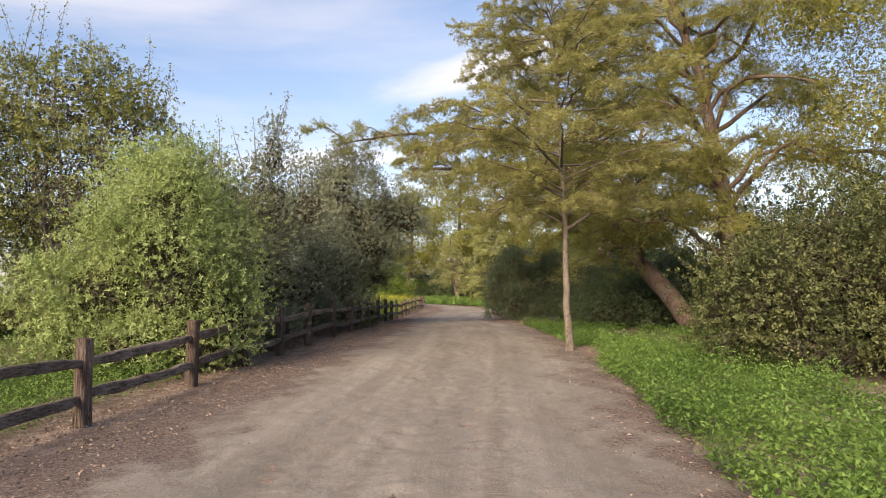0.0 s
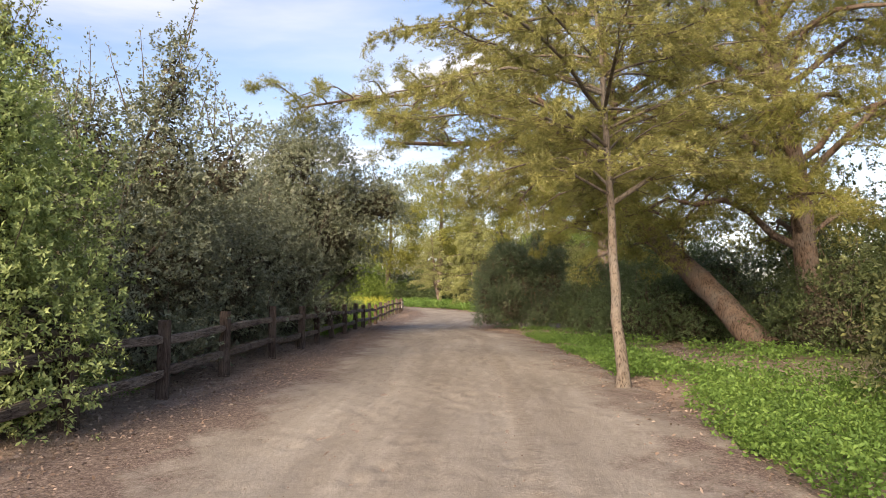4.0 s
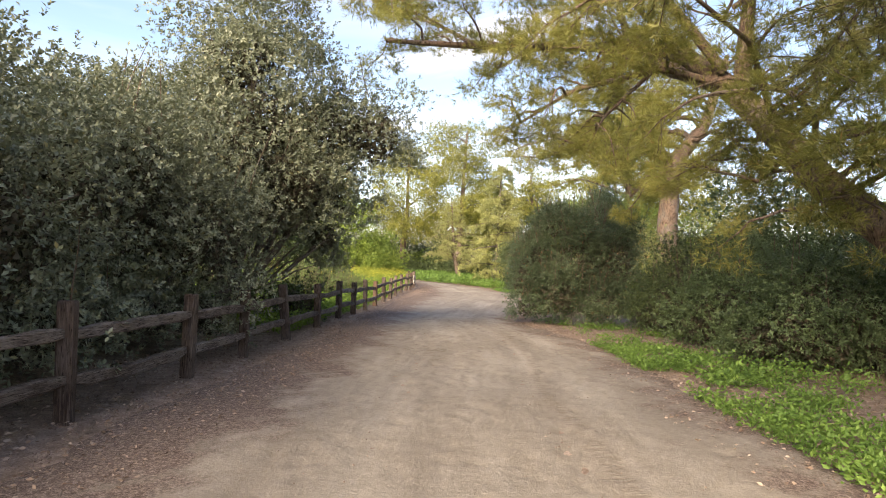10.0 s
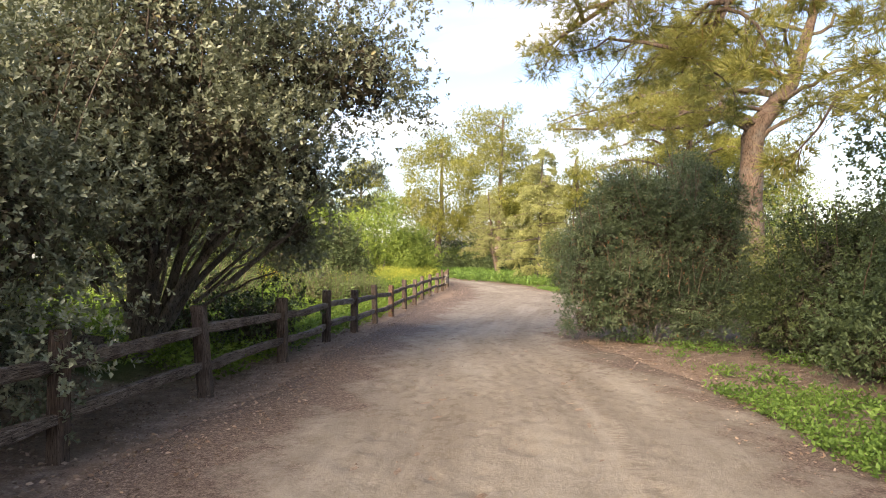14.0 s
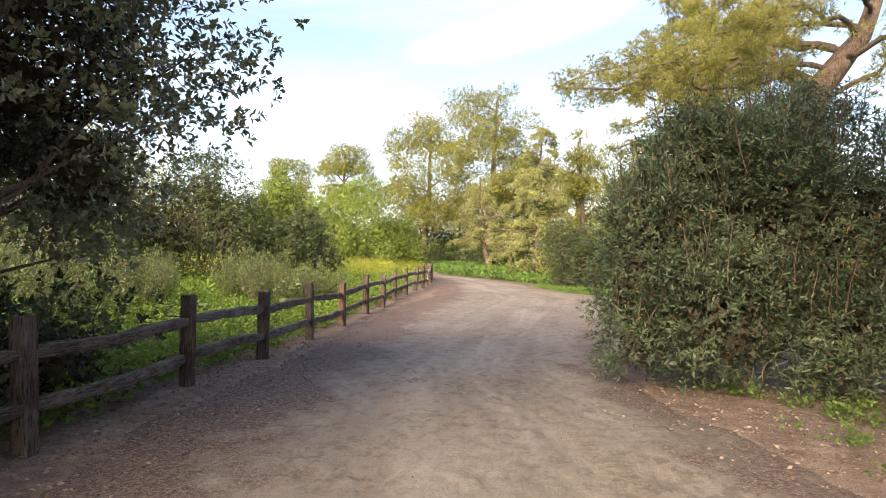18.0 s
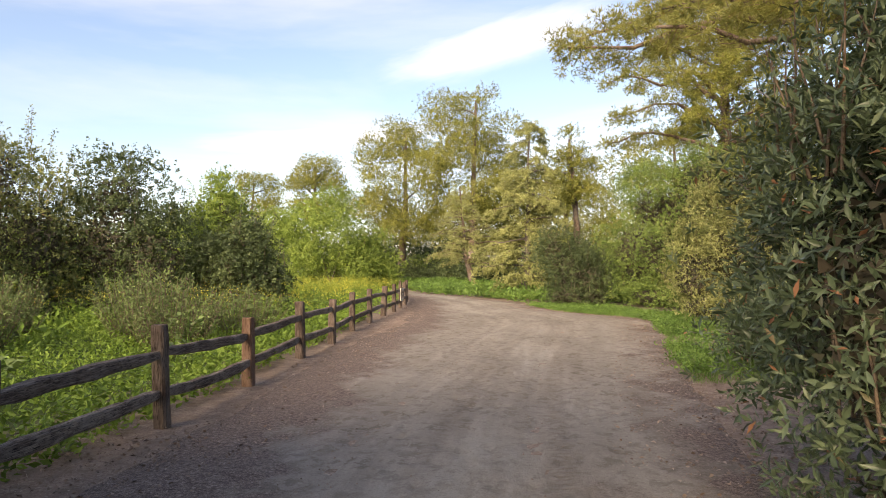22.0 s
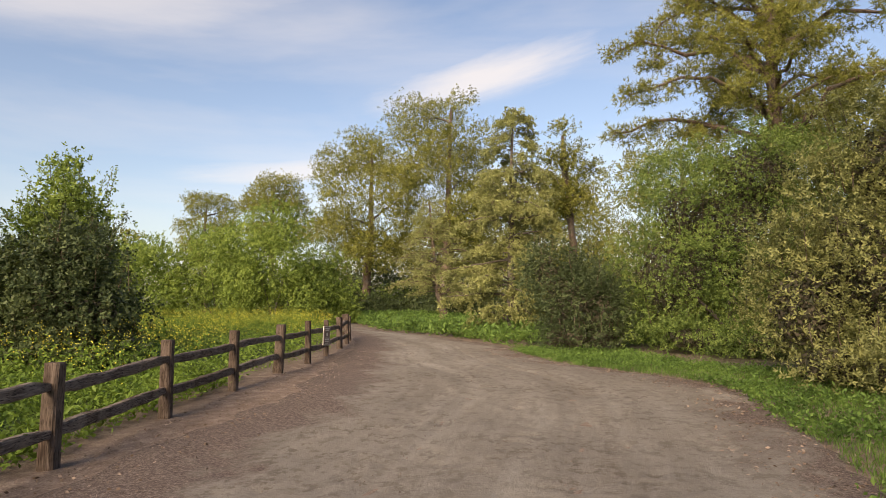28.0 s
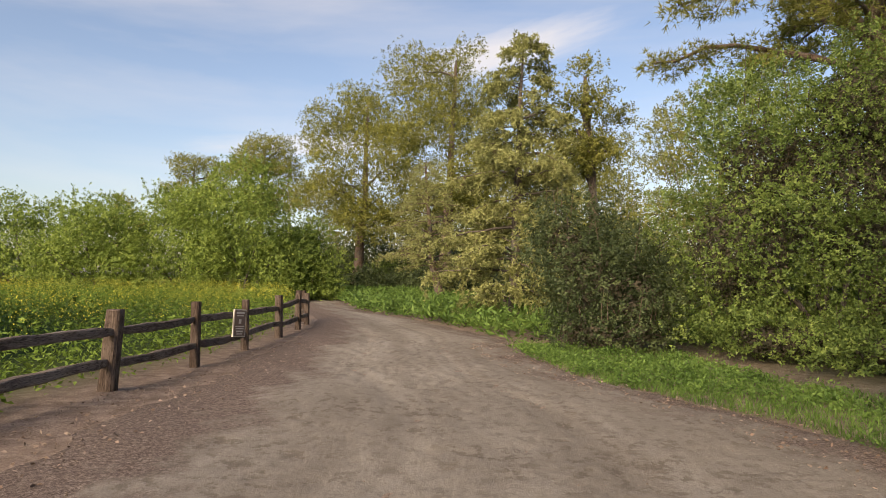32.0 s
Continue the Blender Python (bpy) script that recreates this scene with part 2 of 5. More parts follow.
def timber(name, along_grain, dark, mid, grey):
    """Weathered split cedar: dark brown with grey silvered grain and long checks."""
    m, b = material(name, 0.88, 0.15)
    grain = noise_of(m, 11.0, 7.0, 0.72, along_grain)
    checks = noise_of(m, 26.0, 3.0, 0.5, along_grain)
    coarse = noise_of(m, 2.6, 5.0, 0.65)
    info = node(m, "ShaderNodeObjectInfo")
    c = ramp_node(m, grain, [(0.34, dark), (0.5, mid), (0.66, grey)])
    c = blend(m, ramp_node(m, coarse, [(0.42, (0, 0, 0)), (0.66, (0.6, 0.6, 0.6))]), c, grey)
    c = blend(m, ramp_node(m, checks, [(0.36, (1, 1, 1)), (0.43, (0, 0, 0))]), c, dark)
    c = blend(m, maths(m, "MULTIPLY", info.outputs["Random"], 0.4), c, (0.045, 0.029, 0.023))
    link(m, c, b.inputs["Base Color"])
    bump(m, b, blend(m, 0.5, grain, checks), 1.0, 0.02)
    return m


M_DIRT, M_SOIL = dirt(), soil()
M_TIMBER = timber("weathered_timber", (6.0, 6.0, 0.4), (0.025, 0.018, 0.015), (0.085, 0.062, 0.053), (0.22, 0.178, 0.155))
M_RAIL = timber("weathered_rail_timber", (5.0, 0.4, 7.0), (0.03, 0.023, 0.02), (0.13, 0.102, 0.088), (0.36, 0.31, 0.275))
M_NEW_TIMBER = timber("fresh_timber", (6.0, 6.0, 0.4), (0.06, 0.034, 0.024), (0.16, 0.098, 0.07), (0.27, 0.185, 0.14))
M_OAK = foliage("holly_leaves", (0.095, 0.116, 0.082), (0.18, 0.21, 0.148), (0.29, 0.32, 0.23), (0.26, 0.24, 0.12), 0.4, 0.3, 1.2)
M_OLIVE = foliage("olive_leaves", (0.072, 0.085, 0.034), (0.158, 0.185, 0.068), (0.304, 0.319, 0.120), (0.33, 0.22, 0.1), 0.5, 0.28)
M_BRIGHT = foliage("bright_leaves", (0.14, 0.2, 0.08), (0.3, 0.39, 0.16), (0.46, 0.54, 0.25), None, 0.5, 0.5)
M_TOYON = foliage("toyon_leaves", (0.035, 0.058, 0.036), (0.084, 0.122, 0.072), (0.18, 0.228, 0.135), (0.3, 0.15, 0.09), 0.32, 0.25, 0.55)
M_PINE = foliage("pine_needles", (0.11, 0.128, 0.042), (0.25, 0.258, 0.085), (0.42, 0.4, 0.135), (0.3, 0.17, 0.07), 0.5, 0.6)
M_SPRAY = foliage("conifer_sprays", (0.125, 0.14, 0.055), (0.3, 0.3, 0.12), (0.46, 0.445, 0.18), None, 0.55, 0.5)
M_CEDAR = foliage("cedar_needles", (0.125, 0.15, 0.06), (0.29, 0.315, 0.13), (0.46, 0.48, 0.21), None, 0.55, 0.3)
M_GOLD = foliage("sunlit_needles", (0.08, 0.096, 0.026), (0.225, 0.24, 0.062), (0.38, 0.375, 0.11), None, 0.55, 0.4)
M_WILLOW = foliage("willow_leaves", (0.083, 0.138, 0.032), (0.192, 0.276, 0.064), (0.350, 0.439, 0.112), None, 0.5, 0.38)
M_WEED = foliage("weed_leaves", (0.05, 0.108, 0.028), (0.115, 0.21, 0.052), (0.22, 0.34, 0.09), None, 0.5, 0.45)
M_MEADOW = foliage("meadow_leaves", (0.065, 0.12, 0.022), (0.145, 0.24, 0.045), (0.24, 0.345, 0.075), None, 0.5, 0.45)
M_SAGE = foliage("sage_leaves", (0.07, 0.095, 0.045), (0.13, 0.182, 0.075), (0.22, 0.31, 0.11), (0.2, 0.16, 0.14), 0.7, 0.3)
M_DARK = foliage("dark_leaves", (0.028, 0.043, 0.020), (0.061, 0.089, 0.041), (0.137, 0.173, 0.079), None, 0.42, 0.22)
M_YELLOWISH = foliage("yellowish_leaves", (0.12, 0.138, 0.055), (0.265, 0.285, 0.115), (0.41, 0.42, 0.18), None, 0.5, 0.35)
M_LEAFY = foliage("leafy_green", (0.055, 0.1, 0.028), (0.15, 0.225, 0.06), (0.32, 0.41, 0.12), None, 0.45, 0.3)
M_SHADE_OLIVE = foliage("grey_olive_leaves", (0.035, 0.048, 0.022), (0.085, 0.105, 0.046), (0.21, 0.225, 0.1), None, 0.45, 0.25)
M_FEATHER = foliage("feathery_leaves", (0.045, 0.072, 0.04), (0.09, 0.132, 0.068), (0.165, 0.225, 0.12), None, 0.5, 0.3)
M_FLOWER = plain("mustard_petals", [(0.62, 0.56, 0.06), (0.75, 0.68, 0.1), (0.5, 0.5, 0.08)], 0.6)
M_LITTER = plain("dead_leaves", [(0.1, 0.07, 0.055), (0.24, 0.175, 0.14), (0.36, 0.29, 0.245), (0.16, 0.11, 0.085), (0.28, 0.215, 0.175)], 0.75)
# twig browns kept dark, so that crown hollows look shaded
M_HOLLOW_SHADE = plain("hollow_shade_twigs", [(0.062, 0.055, 0.042), (0.09, 0.08, 0.058), (0.052, 0.058, 0.038), (0.11, 0.09, 0.066)], 0.9)
M_PEBBLE = plain("clods", [(0.10, 0.075, 0.058), (0.25, 0.2, 0.165), (0.16, 0.12, 0.095)], 0.9)
M_BARK_PINE = bark("pine_bark", (0.07, 0.056, 0.046), (0.22, 0.186, 0.156), 9.0, 0.03)
M_BARK_RED = bark("red_pine_bark", (0.06, 0.042, 0.034), (0.23, 0.168, 0.132), 6.0, 0.07)
M_BARK_GREY = bark("grey_bark", (0.05, 0.042, 0.036), (0.19, 0.165, 0.145), 10.0, 0.02)
M_BARK_PALE = bark("pale_grey_bark", (0.12, 0.108, 0.095), (0.3, 0.28, 0.25), 10.0, 0.01)
M_TWIG = bark("twig_bark", (0.07, 0.05, 0.036), (0.2, 0.15, 0.11), 14.0, 0.006)

# ---- ground ----
GY = (-60.0, -6.0, 0.0, 6.0, 12.0, 18.0, 24.0, 30.0, 36.0, 42.0, 48.0, 54.0, 62.0, 72.0, 84.0, 100.0, 160.0)
GZ = (-0.05, -0.04, 0.0, 0.04, 0.18, 0.25, 0.14, 0.10, 0.0, 0.01, 0.08, 0.05, 0.05, 0.11, 0.2, 0.3, 0.3)
# edges of the trodden way, and the line of the fence, by y
RY = (-60, 0, 5, 8, 11.6, 14, 17, 20, 24, 27, 29, 31, 34.4, 37.3, 41, 44, 47, 49, 52, 55, 58, 63.4, 68, 76, 89, 110, 150)
RIGHT = (2.0, 1.7, 1.55, 1.5, 1.5, 1.45, 1.25, 1.0, 0.85, 0.35, -0.3, -0.9, -0.6, -0.2, 0.35, 0.85, 1.2, 0.7, -1.2, -1.9, -2.5, -5.1, -8.2, -11.2, -15.4, -27.0, -50.0)
LEFT = (-3.4, -3.35, -3.4, -3.45, -3.5, -3.45, -3.5, -3.9, -3.9, -4.1, -4.3, -4.7, -5.0, -5.2, -5.3, -5.0, -4.9, -5.1, -5.6, -6.0, -6.5, -8.0, -9.8, -13.2, -18.0, -29.5, -52.5)
FENCE_X = (-4.4, -4.4, -4.5, -4.65, -4.72, -4.72, -4.8, -4.92, -5.28, -5.5, -5.62, -5.75, -5.95, -6.15, -6.42, -6.65, -6.78, -6.88, -7.0, -7.3, -7.7, -9.0, -11.0, -14.5, -19.5, -31.0, -54.0)


def along(values, y):
    return np.interp(y, RY, values)


def swell(x, y, s, seed=0.0):
    """Cheap rolling noise of a few sines."""
    return np.sin(x * 1.3 / s + seed) * np.sin(y * 1.1 / s + 1.7 * seed) * 0.5 + np.sin(x * 2.9 / s + y * 2.3 / s + seed * 2.1) * 0.3 + np.sin(x * 5.3 / s - y * 4.7 / s + seed) * 0.2


def ground_z(x, y):
    x, y = np.asarray(x, float), np.asarray(y, float)
    z = np.interp(y, GY, GZ)
    out = np.clip((along(FENCE_X, y) - 0.6 - x) / 3.0, 0, 1)
    bank = np.clip((y - 12) / 6, 0, 1) * np.clip((34 - y) / 6, 0, 1)
    z = z + 0.4 * bank * out * out * (3 - 2 * out)
    return z + 0.03 * swell(x, y, 1.6, 0.4)


def fast_mesh(name, co, faces):
    co, faces = np.asarray(co, np.float32), np.asarray(faces, np.int32)
    me = bpy.data.meshes.new(name)
    me.vertices.add(len(co))
    me.vertices.foreach_set("co", co.ravel())
    n, k = faces.shape
    me.loops.add(n * k)
    me.loops.foreach_set("vertex_index", faces.ravel())
    me.polygons.add(n)
    me.polygons.foreach_set("loop_start", np.arange(0, n * k, k, dtype=np.int32))
    me.update(calc_edges=True)
    return me


def sheet(nu, nv):
    i = np.arange((nu - 1) * (nv - 1))
    a = (i // (nv - 1)) * nv + i % (nv - 1)
    return np.stack([a, a + nv, a + nv + 1, a + 1], 1)


def thing(name, label, category, at=(0, 0, 0), group="", kind=""):
    ob = new(name)
    ob.location = at
    ob.empty_display_size = 0.2
    return tagged(ob, label, category, group, kind)


def part(name, mesh, mat, parent, label="", kind=""):
    """Links a mesh, in its parent's coordinates, as one part under a thing or part."""
    if isinstance(mesh, bmesh.types.BMesh):
        me = bpy.data.meshes.new(name)
        mesh.to_mesh(me)
        mesh.free()
        mesh = me
    if mat and not mesh.materials:
        mesh.materials.append(mat)
    ob = new(name, mesh)
    ob.parent = parent
    return tagged(ob, label, kind=kind)


def structure(name, mesh, mat, label, category):
    mesh.materials.append(mat)
    return tagged(new(name, mesh), label, category, kind="structure")


def grades(lo, near_lo, near_hi, hi, step, grow=1.35):
    """Even steps in the middle, widening to both ends."""
    mid = list(np.arange(near_lo, near_hi + step / 2, step))
    d, v, up = step, mid[-1], []
    while v < hi:
        d *= grow
        v += d
        up.append(v)
    d, v, down = step, mid[0], []
    while v > lo:
        d *= grow
        v -= d
        down.append(v)
    return np.array(down[::-1] + mid + up)


gx, gy = grades(-600, -9.4, 5, 600, 0.22, 1.25), grades(-400, -4, 64, 900, 0.24, 1.25)
X, Y = np.meshgrid(gx, gy, indexing="ij")
Z = ground_z(X, Y) + 0.012 * swell(X, Y, 0.35, 2.0)
ground = structure("ground", fast_mesh("ground", np.stack([X, Y, Z], -1).reshape(-1, 3), sheet(len(gx), len(gy))), M_SOIL, "dark brown crumbly soil strewn with dry leaf litter", "ground")

grassy = np.where(X < along(FENCE_X, Y), np.clip((along(FENCE_X, Y) - 0.3 - X) / 1.5, 0, 1) * np.where((Y > 11) & (Y < 25), np.clip((along(FENCE_X, Y) - 4 - X) / 4, 0.25, 1.0), 1.0), np.clip((X - along(RIGHT, Y) - 3.0) / 4.0, 0, 0.8))
ground.data.attributes.new("grassy", "FLOAT", "POINT").data.foreach_set("value", grassy.ravel().astype(np.float32))



def smooth(v):
    """Rounds off the corners of an edge along the way."""
    return np.array([v[np.abs(ry - y) < 0.9].mean() for y in ry])


# the trodden way: its edges dip under the soil
ry = np.concatenate([np.arange(-30, -2, 0.3), np.arange(-2, 58, 0.075), np.arange(58, 118, 0.4)])
us = np.linspace(0, 1, 96)
lo, hi = along(LEFT, ry), along(RIGHT, ry)
lo = np.maximum(smooth(lo) - 1.0 + 0.2 * swell(0 * ry, ry, 0.9, 1.0), along(FENCE_X, ry) + 0.25)
hi = smooth(hi) + 0.35 + 0.16 * swell(0 * ry, ry, 0.8, 3.0)
X = lo[:, None] + (hi - lo)[:, None] * us[None]
Y = np.repeat(ry[:, None], len(us), 1)
edge = np.minimum(X - lo[:, None], hi[:, None] - X)
Z = ground_z(X, Y) + 0.03 - 0.065 * np.exp(-edge / 0.22) + 0.004 * swell(X, Y, 0.22, 5.0) + 0.006 * swell(X, Y, 0.5, 7.0)
for off in (-1.25, 0.35):
    line = X - (along(LEFT, Y) * 0.45 + along(RIGHT, Y) * 0.55 + off)
    Z = Z - 0.018 * np.exp(-((line / 0.16) ** 2))
# footprints, pressed in with a low rim
prints = np.random.default_rng(5)
first = int(np.searchsorted(ry, -2.0))
for y in prints.uniform(-1.5, 57.0, 2600):
    k = int((y - ry[first]) / 0.075) + first
    rows = slice(max(0, k - 5), k + 6)
    x = prints.normal(0.45, 0.24)
    x = float(along(LEFT, y) + (along(RIGHT, y) - along(LEFT, y)) * x)
    turn, long, deep = prints.normal() * 0.35, prints.uniform(0.11, 0.15), prints.uniform(0.006, 0.02)
    du, dv = X[rows] - x, Y[rows] - y
    a, b = du * math.cos(turn) + dv * math.sin(turn), dv * math.cos(turn) - du * math.sin(turn)
    q = (a / 0.055) ** 2 + (b / long) ** 2
    Z[rows] += deep * (0.35 * np.exp(-((q - 2.4) ** 2) / 1.2) - np.exp(-(q ** 2)))
road = structure("road", fast_mesh("road", np.stack([X, Y, Z], -1).reshape(-1, 3), sheet(len(ry), len(us))), M_DIRT, "pale trodden dirt path with scuffs and faint wheel lines", "dirt path")
fray = 0.35 * swell(X, Y, 0.55, 9.0) + 0.2 * swell(X, Y, 0.2, 4.0)
worn = np.clip(1.35 - (X - lo[:, None] - 0.45) / 1.15 + fray, 0, 1) + np.clip(1.15 - (hi[:, None] - X) / 1.35 + fray * 1.3, 0, 1) * 0.85
worn = np.clip(worn, 0, 1) ** 1.2
road.data.attributes.new("worn", "FLOAT", "POINT").data.foreach_set("value", worn.ravel().astype(np.float32))
road.data.attributes.new("scuffed", "FLOAT", "POINT").data.foreach_set("value", np.interp(Y, (0, 18, 30, 60), (0.3, 0.35, 1.0, 1.0)).ravel().astype(np.float32))
road.data.attributes.new("across", "FLOAT", "POINT").data.foreach_set("value", (X - (along(LEFT, Y) * 0.4 + along(RIGHT, Y) * 0.6)).ravel().astype(np.float32))
# ---- makers of plants and timber ----


def unit(v):
    return v / np.maximum(np.linalg.norm(v, axis=-1, keepdims=True), 1e-9)


def tube(points, radii, sides=9, wobble=0.0, seed=0):
    """A tapered, slightly uneven tube along a line of points: vertices and faces."""
    r = np.random.default_rng(seed)
    p = np.asarray(points, float)
    t = unit(np.gradient(p, axis=0))
    ref = np.array([1.0, 0.0, 0.0]) if abs(t[0, 0]) < 0.8 else np.array([0.0, 1.0, 0.0])
    a = unit(np.cross(t, ref))
    b = np.cross(t, a)
    ang = np.linspace(0, 2 * np.pi, sides, endpoint=False)
    rr = np.asarray(radii)[:, None] * (1 + wobble * r.normal(size=(len(p), sides)))
    co = p[:, None] + rr[..., None] * (np.cos(ang)[None, :, None] * a[:, None] + np.sin(ang)[None, :, None] * b[:, None])
    n = len(p)
    i, j = np.meshgrid(np.arange(n - 1), np.arange(sides), indexing="ij")
    f = np.stack([i * sides + j, i * sides + (j + 1) % sides, (i + 1) * sides + (j + 1) % sides, (i + 1) * sides + j], -1).reshape(-1, 4)
    return co.reshape(-1, 3), f


def joined(pieces):
    co, fa, n = [], [], 0
    for c, f in pieces:
        co.append(c)
        fa.append(f + n)
        n += len(c)
    return np.concatenate(co), np.concatenate(fa)


def curve_line(a, b, n=8, sag=0.0, jitter=0.0, seed=0):
    """A line from a to b that bows by sag and wanders by jitter."""
    r = np.random.default_rng(seed)
    u = np.linspace(0, 1, n)[:, None]
    p = np.asarray(a) * (1 - u) + np.asarray(b) * u
    p[:, 2] += sag * 4 * (u * (1 - u))[:, 0]
    w = np.cumsum(r.normal(size=(n, 3)), 0)
    w -= w[0]
    w -= u * w[-1]
    return p + jitter * w


def leaves(base, way, size, wide, r, fold=0.22, face=None):
    """Folded leaf blades, two triangles each."""
    n = len(base)
    up = face if face is not None else unit(r.normal(size=(n, 3)) + [0, 0, 0.7])
    s = unit(np.cross(way, up))
    nn = np.cross(s, way)
    L, W = size[:, None], (size * wide)[:, None]
    mid = base + way * L * 0.48
    co = np.stack([base, mid + s * W / 2 + nn * W * fold, base + way * L, mid - s * W / 2 + nn * W * fold], 1).reshape(-1, 3)
    k = np.arange(n)[:, None] * 4
    return co, np.concatenate([k + [0, 1, 2], k + [0, 2, 3]], 1).reshape(-1, 3)


def blades(base, way, size, wide, r, face):
    """Plain leaf blades for distant crowns, one triangle each."""
    s = unit(np.cross(way, face)) * (size * wide)[:, None] * 0.62
    mid = base + way * (size * 0.25)[:, None]
    co = np.stack([mid - s, mid + s * 0.8, base + way * size[:, None]], 1).reshape(-1, 3)
    return co, np.arange(len(co)).reshape(-1, 3)


def needles(base, way, count, length, width, r, spread=0.8):
    """Tufts of needles: count thin blades at each base, fanned about way."""
    n = len(base)
    b = np.repeat(base, count, 0)
    d = unit(np.repeat(way, count, 0) + spread * unit(r.normal(size=(n * count, 3))))
    L = length * r.uniform(0.65, 1.2, (n * count, 1))
    s = unit(np.cross(d, r.normal(size=(n * count, 3)))) * width
    co = np.stack([b - s / 2, b + s / 2, b + d * L], 1).reshape(-1, 3)
    return co, np.arange(len(co)).reshape(-1, 3)


def on_lobes(lobes, count, r, inner=0.0, rough=0.22):
    """Points near the skin of a union of ellipsoids, with the outward direction at each."""
    L = np.asarray(lobes, float)
    area = (L[:, 3] * L[:, 4] + L[:, 3] * L[:, 5] + L[:, 4] * L[:, 5])
    k = r.choice(len(L), int(count * 3.4), p=area / area.sum())
    d = unit(r.normal(size=(len(k), 3)))
    d[:, 2] = np.where(d[:, 2] < -0.6, -d[:, 2], d[:, 2])
    mound = swell(d[:, 0] * 3 + k, d[:, 1] * 3 + d[:, 2] * 2, 0.8, 1.3) + 0.7 * swell(d[:, 2] * 6, d[:, 0] * 6 + k * 2.0, 0.7, 4.1)
    bump_ = 1 + rough * mound
    if not inner:
        # hollows between the masses of leaves are thin
        full = r.uniform(0, 1, len(k)) < np.clip(0.75 + 1.3 * mound, 0.12, 1.0)
        k, d, bump_ = k[full], d[full], bump_[full]
    rad = (r.uniform(0.35, 0.82, len(k)) if inner else r.uniform(0.78, 1.04, len(k))) * bump_
    p = L[k, :3] + d * L[k, 3:] * rad[:, None]
    if not inner:
        deep = np.zeros(len(k), bool)
        for j in range(len(L)):
            q = np.linalg.norm((p - L[j, :3]) / L[j, 3:], axis=1)
            deep |= (q < 0.72) & (k != j)
        p, d = p[~deep], d[~deep]
    keep = p[:, 2] > 0.05
    p, d = p[keep], d[keep]
    return p[:count], d[:count]


def foliage_mesh(name, lobes, clumps, per, leaf, wide, r, clump=0.2, inner=0.3, rough=0.22, upward=0.35, droop=0.0, far=False, core=None, deep_size=0.16, hollow=True):
    """A crown of leaf clumps over the skin of its lobes, with a looser fill inside."""
    c, d = on_lobes(lobes, clumps, r, rough=rough)
    big = r.uniform(0.55, 1.3, (len(c), 1))
    tufts = max(2, round(per * 0.6 / 7))
    off = r.normal(size=(len(c), tufts, 3)) * (clump * big)[:, None] * np.array([1, 1, 0.8])
    twig = (c[:, None] + off).reshape(-1, 3)
    twig_way = unit(np.repeat(d, tufts, 0) * 0.6 + unit(off.reshape(-1, 3)) * 0.4 + r.normal(size=(len(twig), 3)) * 0.35 + [0, 0, upward - droop])
    # a whorl of leaves round each twig's tip, the young ones standing up, the older spread
    whorl = np.arange(7)
    phi = 2.4 * whorl + r.uniform(0, 2 * np.pi, (len(twig), 1))
    opening = np.interp(whorl, [0, 6], [0.45, 1.4]) + r.normal(size=(len(twig), 7)) * 0.2
    ta = unit(np.cross(twig_way, r.normal(size=twig_way.shape)))
    tb = np.cross(twig_way, ta)
    radial = ta[:, None] * np.cos(phi)[..., None] + tb[:, None] * np.sin(phi)[..., None]
    so, co_ = np.sin(opening)[..., None], np.cos(opening)[..., None]
    way = (twig_way[:, None] * co_ + radial * so).reshape(-1, 3)
    face = unit((twig_way[:, None] * so - radial * co_).reshape(-1, 3) + r.normal(size=way.shape) * 0.22 + [0, 0, 0.15])
    base = (twig[:, None] - twig_way[:, None] * (leaf * 0.24 * whorl)[None, :, None]).reshape(-1, 3) + r.normal(size=way.shape) * leaf * 0.1
    size = leaf * 1.4 * r.uniform(0.7, 1.2, len(base)) * np.tile(np.interp(whorl, [0, 2, 6], [0.6, 1.0, 1.05]), len(twig))
    keep = base[:, 2] > 0.02
    if far:
        body = blades(base[keep], way[keep], size[keep] * 1.15, wide * 1.2, r, face[keep])
    else:
        body = leaves(base[keep], way[keep], size[keep], wide * 1.1, r, 0.22, face[keep])
    # layers of blades deep inside; if hollow, their dark colour imitates inner shade
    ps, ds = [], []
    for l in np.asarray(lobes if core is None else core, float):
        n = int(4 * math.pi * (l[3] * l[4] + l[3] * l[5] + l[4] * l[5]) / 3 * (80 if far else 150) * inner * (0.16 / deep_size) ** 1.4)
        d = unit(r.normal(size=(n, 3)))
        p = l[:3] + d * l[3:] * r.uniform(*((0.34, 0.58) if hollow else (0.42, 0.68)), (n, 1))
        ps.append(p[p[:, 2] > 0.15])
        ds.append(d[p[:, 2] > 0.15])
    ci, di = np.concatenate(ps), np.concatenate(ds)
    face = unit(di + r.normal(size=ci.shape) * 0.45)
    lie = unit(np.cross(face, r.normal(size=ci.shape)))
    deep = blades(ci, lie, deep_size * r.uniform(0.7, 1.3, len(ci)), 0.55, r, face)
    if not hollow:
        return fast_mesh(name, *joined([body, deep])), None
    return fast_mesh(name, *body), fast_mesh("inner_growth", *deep)


